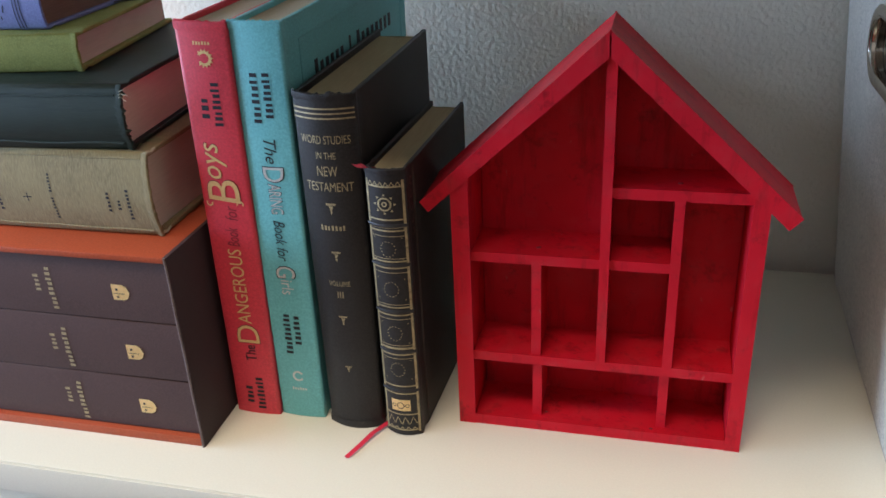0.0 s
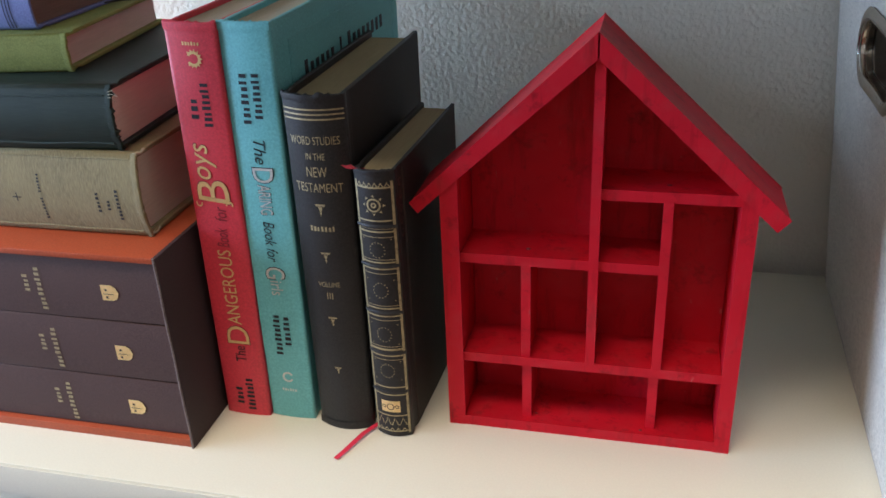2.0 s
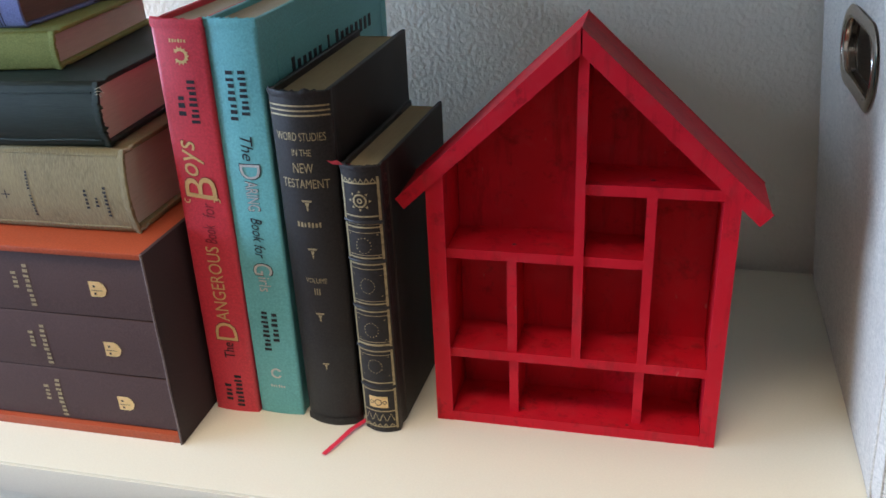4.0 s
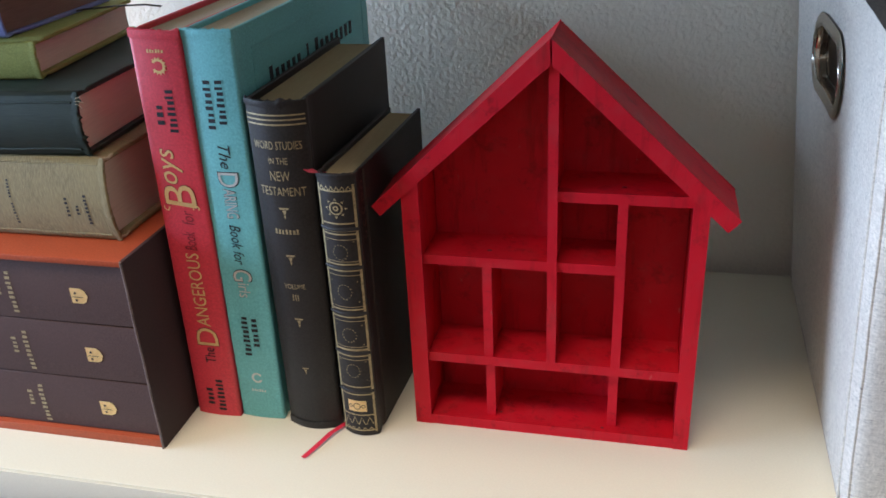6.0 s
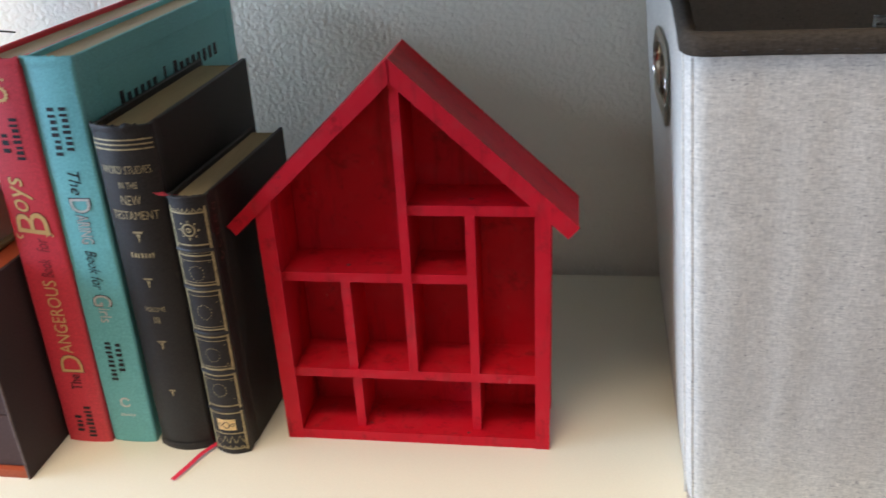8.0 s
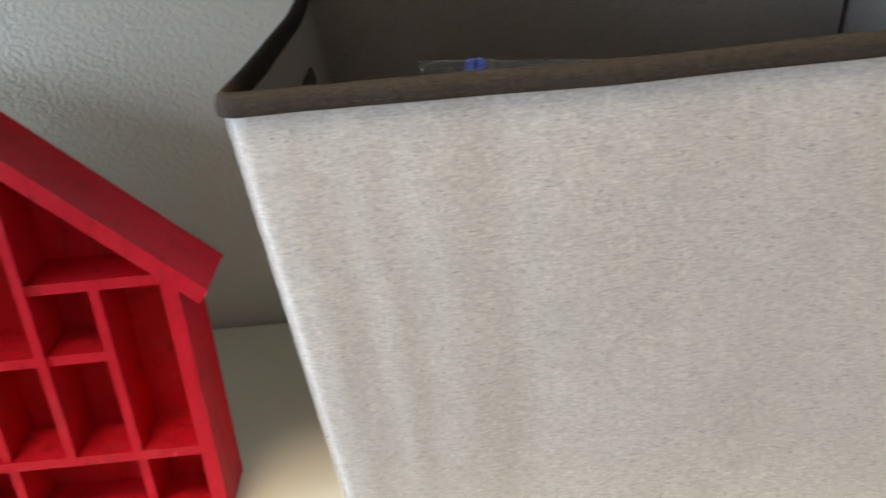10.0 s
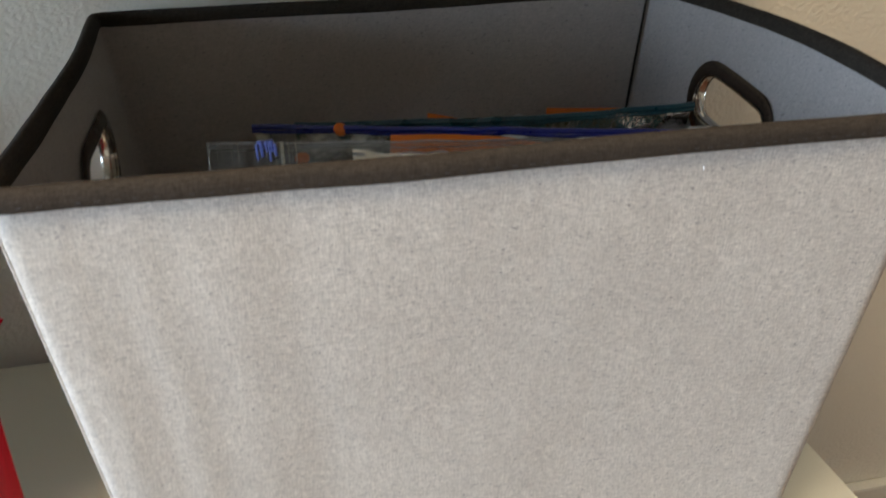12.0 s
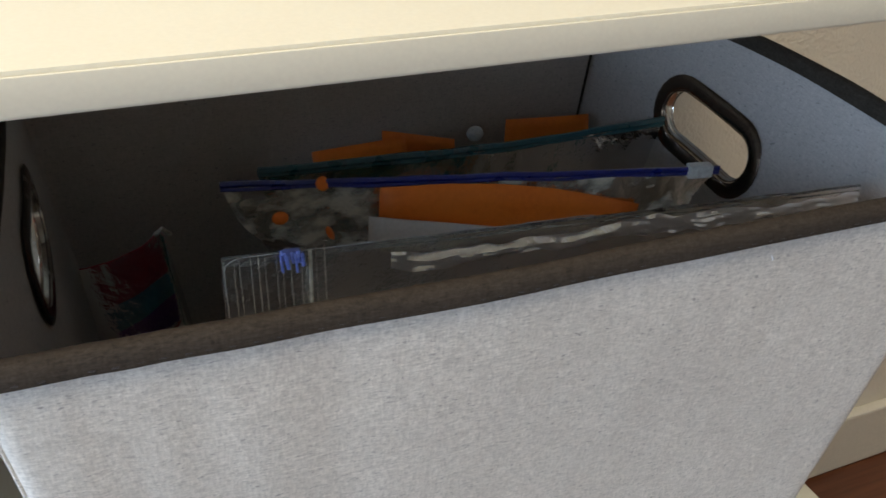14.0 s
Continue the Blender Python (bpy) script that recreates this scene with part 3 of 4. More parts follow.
v.words("ARING", c + 0.0005, 0.1495, 0.0178, 0.0072, M_SILVER, "down", lift=0.0005)
v.words("Book for", c + 0.0005, 0.1235, 0.0255, 0.0068, M_BLACKINK, "down", 0.3)
v.words("G", c + 0.0005, 0.1035, 0.0085, 0.0125, M_BLACKINK, "down", lift=0.0003)
v.words("G", c + 0.0005, 0.1035, 0.0075, 0.0115, M_SILVER, "down", lift=0.0005)
v.words("irls", c + 0.0005, 0.0935, 0.0095, 0.0075, M_SILVER, "down")
v.bars(c + 0.0010, c + 0.0050, 0.0540, 0.0750, 6, M_BLACKINK)
v.bars(c - 0.0055, c - 0.0010, 0.0470, 0.0760, 9, M_BLACKINK)
v.shape(ring(c, 0.0310, 0.0024, 0.0037, 30, 330), M_SILVER, "emblem")
v.bars(c - 0.005, c + 0.005, 0.0205, 0.0225, 6, M_SILVER, "x")
for y0, y1, n in ((0.040, 0.091, 6), (0.099, 0.104, 1), (0.113, 0.190, 8)):
    for k in range(n):
        g = (y1 - y0) / n
        part("print_bar", box(v.w - 0.0002, v.w + 0.0003, y0 + g * (k + 0.15), y0 + g * (k + 0.66), 0.2060, 0.2175 - 0.003 * (k > 0)), M_BLACKINK, v.cover)

for y0, y1, z0, z1 in ((0.022, 0.2135, 0.2330, 0.2337), (0.022, 0.0227, 0.020, 0.2330), (0.2128, 0.2135, 0.020, 0.2330)):
    part("embossed_line", box(v.w - 0.0002, v.w + 0.0004, y0, y1, z0, z1), M_TEALCLOTH, v.cover)
v.cap(M_TEALCLOTH, "bumped turquoise cloth at the head", 8.2, 0.0008)

# black volume
v = Volume("worn black cloth antique hardback with gilt spine lettering", 0.0345, 0.1525, 0.2110, upright(-0.1825, 0.4025, 0.15), M_BLACKCLOTH, M_PAGES_GILT, 0.0055, 0.003, 0.004, STANDING, 0.0012)
c = v.w / 2
v.plate([(0.0005, v.w - 0.0005, z, z + 0.0009) for z in (0.2030, 0.2004, 0.1978)], M_GILT_OLD)
v.words("WORD STUDIES", c, 0.1868, 0.0275, 0.0046, M_GILT_OLD)
v.words("IN THE", c, 0.1780, 0.0108, 0.0037, M_GILT_OLD)
v.words("NEW", c, 0.1693, 0.0115, 0.0056, M_GILT_OLD)
v.words("TESTAMENT", c, 0.1603, 0.0268, 0.0052, M_GILT_OLD)
v.bars(c - 0.0075, c + 0.0075, 0.1345, 0.1376, 7, M_GILT_OLD, "x")
v.words("VOLUME", c, 0.1012, 0.0128, 0.0032, M_GILT_OLD)
v.words("III", c, 0.0940, 0.0035, 0.0042, M_GILT_OLD)
for z, s in ((0.1475, 1.0), (0.1185, 0.95), (0.0770, 0.9), (0.0430, 0.7)):
    for poly in ([(c - 0.0030 * s, z + 0.0032 * s), (c - 0.0025 * s, z + 0.0020 * s), (c + 0.0025 * s, z + 0.0020 * s), (c + 0.0030 * s, z + 0.0032 * s)],
             [(c - 0.0013 * s, z + 0.0016 * s), (c - 0.0004 * s, z - 0.0010 * s), (c + 0.0004 * s, z - 0.0010 * s), (c + 0.0013 * s, z + 0.0016 * s)],
             [(c - 0.0007 * s, z - 0.0013 * s), (c, z - 0.0038 * s), (c + 0.0007 * s, z - 0.0013 * s)]):
        v.shape([poly], M_GILT_OLD)

v.cap(M_BLACKCLOTH, "torn black cloth at the head", 2.7, 0.0022, 0.0035)
v.cap(M_BLACKCLOTH, "bumped black cloth at the foot", 4.4, 0.0010, 0.0050, "foot")

# leather volume with raised bands
v = Volume("small black leather antique book with gilt tooled spine", 0.0228, 0.1235, 0.1722, upright(-0.1450, 0.4005, 0.0, -2.6), M_LEATHER, M_PAGES_GILT, 0.0042, 0.0024, 0.003, STANDING, 0.0010)
w, c = v.w, v.w / 2
lines = [(0.0008, 0.0020, 0.003, 0.1665), (w - 0.0020, w - 0.0008, 0.003, 0.1665)]
for z in (0.1435, 0.1370, 0.1185, 0.1145, 0.0895, 0.0845, 0.0625, 0.0580, 0.0360, 0.0305, 0.0155, 0.1625, 0.0040):
    lines.append((0.0010, w - 0.0010, z, z + 0.0009))
for z in (0.1390, 0.1340, 0.1205, 0.1118, 0.0915, 0.0820, 0.0645, 0.0555, 0.0335, 0.0620):
    lines.append((0.0010, w - 0.0010, z, z + 0.0004))
v.plate(lines, M_GILT_OLD)
for z in (0.1403, 0.1166, 0.0870, 0.0603, 0.0332):
    bm = tube([(0.0006 + (w - 0.0012) * i / 12, v.front(0.0006 + (w - 0.0012) * i / 12) + 0.0004, z) for i in range(13)], 0.0013, 8)
    part("raised_band", bm, M_LEATHER, v.cover)
zig = []
for z0, z1, n in ((0.1635, 0.1660, 6), (0.0048, 0.0070, 5), (0.0090, 0.0145, 4)):
    for i in range(n):
        a, b = 0.0022 + (w - 0.0044) * i / n, 0.0022 + (w - 0.0044) * (i + 1) / n
        m = (a + b) / 2
        zig += [[(a, z0), (m, z1), (m, z1 - 0.0007), (a + 0.0006, z0)], [(m, z1), (b, z0), (b - 0.0006, z0), (m, z1 - 0.0007)]]
tagged(v.shape(zig, M_GILT_OLD), kind="stuff")
rosette = (ring(c, 0.1530, 0.0030, 0.0040, 0, 360, 24) + ring(c, 0.1530, 0.0008, 0.0016, 0, 360, 12)
        + [[(c + 0.0055 * math.cos(a) + 0.001 * math.cos(a + s), 0.1530 + 0.0052 * math.sin(a) + 0.001 * math.sin(a + s)) for s in (0, 2.1, 4.2)] for a in (math.pi * k / 4 for k in range(8))])
tagged(v.shape(rosette, M_GILT_OLD), kind="stuff")
dots = []
for z in (0.1265, 0.1015, 0.0728, 0.0480):
    for k in range(14):
        a = 2 * math.pi * k / 14
        dots.append((c + 0.0042 * math.cos(a), z + 0.0046 * math.sin(a)))
    dots += [(c + sx * 0.0078, z + sz * 0.0065) for sx in (-1, 1) for sz in (-1, 1)]
speckle = ([[(x - 0.0003, z - 0.0003), (x + 0.0003, z - 0.0003), (x + 0.0003, z + 0.0003), (x - 0.0003, z + 0.0003)] for x, z in dots])
tagged(v.shape(speckle, M_GILT_OLD), kind="stuff")
v.plate([(c - 0.0058, c + 0.0058, 0.0185, 0.0265)], M_GOLD, "gilt_panel")
for x, r0, r1 in ((c, 0.0018, 0.0024), (c - 0.004, 0.0008, 0.0013), (c + 0.004, 0.0008, 0.0013)):
    v.shape(ring(x, 0.0225, r0, r1, 0, 360), M_BROWNLEATHER, "ornament", 0.0005)
for y in (0.0150, 0.0166):
    part("blind_line", box(v.w - 0.0002, v.w + 0.00025, y, y + 0.0005, 0.002, 0.170), M_LEATHERWORN, v.cover)
for k in range(5):
    zc = 0.1635 - 0.0075 * k
    for poly in ring(0.0105, zc, 0.0016, 0.0024, 20 + 40 * k, 300 + 40 * k, 9):
        bm = bmesh.new()
        bm.faces.new([bm.verts.new((v.w + 0.0003, y, z)) for y, z in poly])
        part("corner_tooling", bm, M_BROWNLEATHER, v.cover, "", False)
v.cap(M_LEATHER, "worn leather head of the spine", 6.1, 0.0006, 0.0025)
rib = [(0.004, 0.010, 0.1665), (0.0035, 0.004, 0.1715), (0.0005, 0.000, 0.1728), (-0.0015, -0.0015, 0.1752)]
part("ribbon_end", sheet([[Vector(p) + Vector((s, 0.3 * s, 0.2 * abs(s))) for s in (-0.0025, 0, 0.0025)] for p in rib]), M_RIBBON, v.ob, "frayed red ribbon end")
tail = [(0.0030, 0.022, 0.0008), (-0.0010, 0.008, 0.0010), (-0.0060, -0.004, 0.0022), (-0.0105, -0.017, 0.0012), (-0.0145, -0.028, 0.0006)]
part("ribbon_tail", sheet([[Vector(p) + Vector((s, -0.2 * s, 0.0002 + 0.0004 * abs(s) / 0.0018)) for s in (-0.0016, 0, 0.0016)] for p in tail]), M_RIBBON, v.ob, "red ribbon marker trailing on the shelf")


# ---- boxed set at the foot of the stack ----
def boxed_set():
    x1, x0, y0, y1, top = -0.2490, -0.5250, 0.3680, 0.6250, 0.1283
    s = thing("slipcase", "plum and orange slipcase for three volumes, under a stack", "slipcase")
    part("top_board", box(x0 + 0.003, x1 - 0.0026, y0, y1, top - 0.0036, top, 0.0006), M_ORANGE, s, "orange top board")
    part("bottom_board", box(x0 + 0.003, x1 - 0.0026, y0, y1, 0.0, 0.0060, 0.0006), M_ORANGE, s, "orange bottom board")
    part("side_board", box(x1 - 0.0026, x1, y0 - 0.0004, y1, 0.0, top + 0.0003, 0.0007), M_PLUMDARK, s)
    part("side_board", box(x0, x0 + 0.003, y0 - 0.0004, y1, 0.0, top + 0.0003, 0.0007), M_PLUMDARK, s)
    part("worn_edge", tube([(x1 - 0.0013, y0 - 0.0005 + 0.0002 * math.sin(k), (top + 0.0003) * k / 16) for k in range(17)], 0.0008, 6), M_PLUMWORN, s, "scuffed pale cloth edge")
    part("back_board", box(x0 + 0.003, x1 - 0.0026, y1 - 0.003, y1 - 0.0002, 0.006, top - 0.0036), M_PLUMDARK, s)
    for z0, z1 in ((0.0062, 0.0440), (0.0443, 0.0834), (0.0837, 0.1245)):
        b = Volume("plum cloth volume of a boxed set with gold emblem", z1 - z0, 0.245, 0.2685, lying(x1 - 0.0028, y0 + 0.0025, z0), M_PLUM, M_PAGES, 0.0012, 0.0025, 0.003, "volumes of the boxed set")
        c = (z1 - z0) / 2 - 0.001
        # shield: flat towards the foot end, rounded away; book z runs to the left
        e0, e1, r = 0.0268, 0.0378, 0.0050
        pts = [(c - r, e1), (c - r, e0 + 0.004), (c - 0.7 * r, e0 + 0.0015), (c, e0), (c + 0.7 * r, e0 + 0.0015), (c + r, e0 + 0.004), (c + r, e1)]
        b.shape([pts], M_GOLD, "emblem")
        b.plate([(c - 0.0036, c - 0.0022, e1 - 0.004, e1 - 0.0026), (c + 0.0012, c + 0.0026, e1 - 0.004, e1 - 0.0026), (c - 0.0009, c - 0.0005, e0 + 0.003, e1 - 0.001)], M_BLACKINK, "ornament", 0.0006)
        b.bars(c - 0.0035, c + 0.0085, 0.0850, 0.0884, 4, M_GILT_OLD, "x")
        b.bars(c - 0.0155, c + 0.0135, 0.0766, 0.0802, 9, M_GILT_OLD, "x")
    return s


boxed_set()

# ---- the stack on it ----
v = Volume("thick tan cloth hardback with frayed spine edges, lying flat", 0.0500, 0.170, 0.240, lying(-0.2655, 0.3895, 0.1287), M_BEIGE, M_PAGES_TAN, 0.0045, 0.003, 0.004, STACK, 0.0012)
for x0, x1, z0, z1, n in ((0.0150, 0.0280, 0.0262, 0.0282, 5), (0.0165, 0.0235, 0.0198, 0.0218, 3), (0.0105, 0.0300, 0.0135, 0.0156, 8), (0.0085, 0.0230, 0.0627, 0.0643, 7), (0.0255, 0.0370, 0.0627, 0.0643, 6)):
    v.bars(x0, x1, z0, z1, n, M_BLACKINK, "x")
v.plate([(0.0190, 0.0245, 0.0795, 0.0801), (0.0215, 0.0221, 0.0770, 0.0826)], M_BLACKINK, "ornament")
v.bars(0.0120, 0.0330, 0.0985, 0.1005, 7, M_BLACKINK, "x")
edge = [(v.w * i / 12, v.front(v.w * i / 12) + 0.0004, 0.0008) for i in range(13)]
part("frayed_edge", tube(edge, 0.0011, 6), M_FRAY, v.cover, "pale frayed spine end")
v.cap(M_BEIGE, "rubbed tan cloth at the spine's end", 5.5, 0.0016, 0.003, "foot")
for x in (0.0012, v.w - 0.0012):
    rub = [(x + 0.0005 * math.sin(7.3 * k), v.front(x) - 0.0001 + 0.0012 * k, 0.0003 + 0.0004 * math.sin(3.1 * k)) for k in range(9)]
    part("rubbed_corner", tube(rub, 0.0010, 6), M_FRAY, v.cover, "pale rubbed board corner")
for x in (0.0035, v.w - 0.0035):
    part("joint_ridge", tube([(x + 0.0003 * math.sin(k), v.front(x) - 0.0001, 0.004 + v.h * 0.97 * k / 30) for k in range(31)], 0.0005, 5), M_BEIGE, v.cover)
v = Volume("dark green cloth hardback lying in a stack", 0.0368, 0.165, 0.235, lying(-0.2738, 0.3925, 0.1789, 3.5), M_GREEN, M_PAGES_TAN, 0.0050, 0.003, 0.0035, STACK, 0.0012)
v.cap(M_GREEN, "torn dark green cloth at the spine's end", 9.1, 0.0030, 0.0030, "foot")
for x in (0.0045, v.w - 0.0055):
    part("joint_ridge", tube([(x + 0.0004 * math.sin(0.8 * k), v.front(x) - 0.0001, 0.004 + v.h * 0.97 * k / 30) for k in range(31)], 0.0007, 5), M_GREEN, v.cover)
for k, (u, l) in enumerate(((0.030, 0.0035), (0.0315, 0.0050), (0.033, 0.0028))):
    part("loose_thread", tube([(u, v.front(u) - 0.0003, 0.002), (u + 0.001, v.front(u) - 0.001, -0.0008), (u + 0.0016 * (k - 1), v.front(u) - 0.0014, -l)], 0.00018, 4), M_FRAY, v.cover)
v = Volume("lime green cloth hardback lying in a stack", 0.0215, 0.135, 0.205, lying(-0.3115, 0.4180, 0.2160, 8.0), M_LIME, M_PAGES_TAN, 0.0022, 0.0025, 0.0035, STACK, 0.0010)
v.cap(M_LIME, "rubbed lime cloth at the spine's end", 3.6, 0.0008, 0.003, "foot")
v = Volume("small blue cloth book with brown page edges atop the stack", 0.0260, 0.120, 0.175, lying(-0.3325, 0.4235, 0.2378, 4.0), M_BLUE, M_PAGES_BROWN, 0.0030, 0.0022, 0.0025, STACK, 0.0010)
v.plate([(0.001, 0.025, z, z + 0.0006) for z in (0.0125, 0.0145, 0.0165)], M_BLACKINK, "ornament")
v.shape([[(0.010, 0.0235), (0.014, 0.0225), (0.0145, 0.0232), (0.0105, 0.0243)]], M_BLACKINK)
v.shape([[(0.006, 0.0255), (0.019, 0.0262), (0.019, 0.0270), (0.006, 0.0263)]], M_BLACKINK)
rows = [(-0.360, 0.470, 0.2382), (-0.335, 0.505, 0.2392), (-0.315, 0.512, 0.2400), (-0.300, 0.520, 0.2392), (-0.288, 0.519, 0.2384)]
rib = new("ribbon", mesh_of("ribbon", tube(rows, 0.0014, 6, squash=0.4), M_DARKRIBBON))
tagged(rib, "thin dark ribbon lying across the green book", "ribbon")


# ---- the fabric bin ----
RIM = 0.2625
# corners at the foot and at the rim: front left, front right, back right, back left
FOOT = [Vector(p) for p in ((0.1385, 0.3765, 0.0), (0.4830, 0.3575, 0.0), (0.4900, 0.6460, 0.0), (0.1465, 0.6500, 0.0))]
TOP = [Vector(p) for p in ((0.1155, 0.3475, RIM), (0.5050, 0.3265, RIM), (0.5150, 0.6420, RIM), (0.1190, 0.6470, RIM))]
ROUND = 0.009
BOW = (0.0015, 0.021, 0.0, -0.006)      # how far each side bellies at the rim: front, right, back, left


def corner(i, v):
    return FOOT[i].lerp(TOP[i], v)


def bin_wall(side, s, v, inset=0.0):
    """Point on one side of the bin: s from corner to corner (0..1), v from foot to rim; the ends wrap round half of each rounded corner."""
    a, b = corner(side, v), corner((side + 1) % 4, v)
    before, after = corner((side - 1) % 4, v), corner((side + 2) % 4, v)
    along = (b - a).normalized()
    out = Vector((along.y, -along.x, 0))
    length = (b - a).length
    d = s * length
    r = ROUND
    k = 0.0
    if d < r:
        q = math.pi / 4 * (1 - d / r)
        d, k = r * (1 - math.sin(q)), r * (1 - math.cos(q))
    elif length - d < r:
        q = math.pi / 4 * (1 - (length - d) / r)
        d, k = length - r * (1 - math.sin(q)), r * (1 - math.cos(q))
    p = a + along * d - out * k
    swell = BOW[side] * math.sin(math.pi * s) * (0.12 + 0.88 * v ** 3)
    ripple = 0.0012 * noise.noise((s * 5 + side * 9, v * 3, side)) * math.sin(math.pi * s)
    if side == 0:
        lean = 0.35 + 0.65 * math.sin(2.2 * v + 0.4)
        for at, wide, amount in ((0.050, 0.012, 0.0013), (0.075, 0.011, -0.0011), (0.105, 0.016, 0.0008), (0.20, 0.03, 0.0006), (0.27, 0.03, -0.0005)):
            ripple += lean * amount * math.exp(-(((s - at - 0.012 * math.sin(3 * v)) / wide) ** 2))
    return p + out * (swell + ripple - inset)


def bin_rim_height(side, s):
    lift = (-0.001, 0.005, 0.003, 0.0, -0.001)
    return lift[side] + (lift[side + 1] - lift[side]) * s + 0.0030 * math.sin(math.pi * s) * noise.noise((s * 2.6 + side * 5.3, 1.7, 0.4))


def wall_samples(n=36):
    edge = [0, 0.008, 0.016, 0.026, 0.038]
    mid = [0.038 + (0.924) * i / n for i in range(1, n)]
    return edge + mid + [1 - e for e in reversed(edge)]


def plain_side(side, inset):
    ss, vs = wall_samples(), [i / 24 for i in range(25)]
    return sheet([[bin_wall(side, s, v, inset) + Vector((0, 0, bin_rim_height(side, s) * v)) for s in ss] for v in vs])


HOLE_S = {1: (0.448, 0.722), 3: (0.300, 0.595)}
HOLE_TILT = {1: 0.13, 3: 0.0}   # ends of the grip holes along the side
HOLE_V = {1: (0.728, 0.846), 3: (0.715, 0.850)}


def stadium(side, n=40, grow=0.0):
    """The grip hole's outline in s and v."""
    s0, s1 = HOLE_S[side]
    length, high = 0.29, RIM
    r = (HOLE_V[side][1] - HOLE_V[side][0]) / 2 * high
    cs, cv = (s0 + s1) / 2 * length, (HOLE_V[side][0] + HOLE_V[side][1]) / 2 * high
    half = (s1 - s0) / 2 * length - r
    out = []
    arc, run = math.pi * r, 2 * half
    for i in range(n):
        d = 2 * (arc + run) * (i + 0.5) / n
        turn = 1
        if d > arc + run:
            d, turn = d - arc - run, -1
        if d < arc:
            a = d / r - math.pi / 2
            x, y = half + (r + grow) * math.cos(a), (r + grow) * math.sin(a)
        else:
            x, y = half - (d - arc), r + grow
        p, q = cs + turn * x, cv + turn * y
        out.append((p / length, q / high + HOLE_TILT[side] * (p - cs) / length))
    return out


def holed_side(side, inset):
    hole = stadium(side, 160)
    n = len(hole)
    cs, cv = (HOLE_S[side][0] + HOLE_S[side][1]) / 2, (HOLE_V[side][0] + HOLE_V[side][1]) / 2
    outer = []
    for s, v in hole:
        dx, dy = s - cs, (v - cv)
        k = min((1 - cs) / dx if dx > 0 else cs / -dx if dx < 0 else 9e9, (1 - cv) / dy if dy > 0 else cv / -dy if dy < 0 else 9e9)
        outer.append([cs + dx * k, cv + dy * k])
    for cx, cy in ((0, 0), (1, 0), (0, 1), (1, 1)):
        i = min(range(n), key=lambda j: (outer[j][0] - cx) ** 2 + (outer[j][1] - cy) ** 2)
        outer[i] = [cx, cy]
    rows = []
    for k in range(17):
        f = (k / 16) ** 0.9
        rows.append([])
        for (s, v), (so, vo) in zip(hole, outer):
            a, b = s + (so - s) * f, v + (vo - v) * f
            rows[-1].append(bin_wall(side, a, b, inset) + Vector((0, 0, bin_rim_height(side, a) * b)))
    return sheet(rows, None, True)


def rim_path(inset=0.0):
    pts = []
    for side in range(4):
        for s in wall_samples()[:-1]:
            pts.append(bin_wall(side, s, 1.0, inset) + Vector((0, 0, bin_rim_height(side, s))))
    return pts


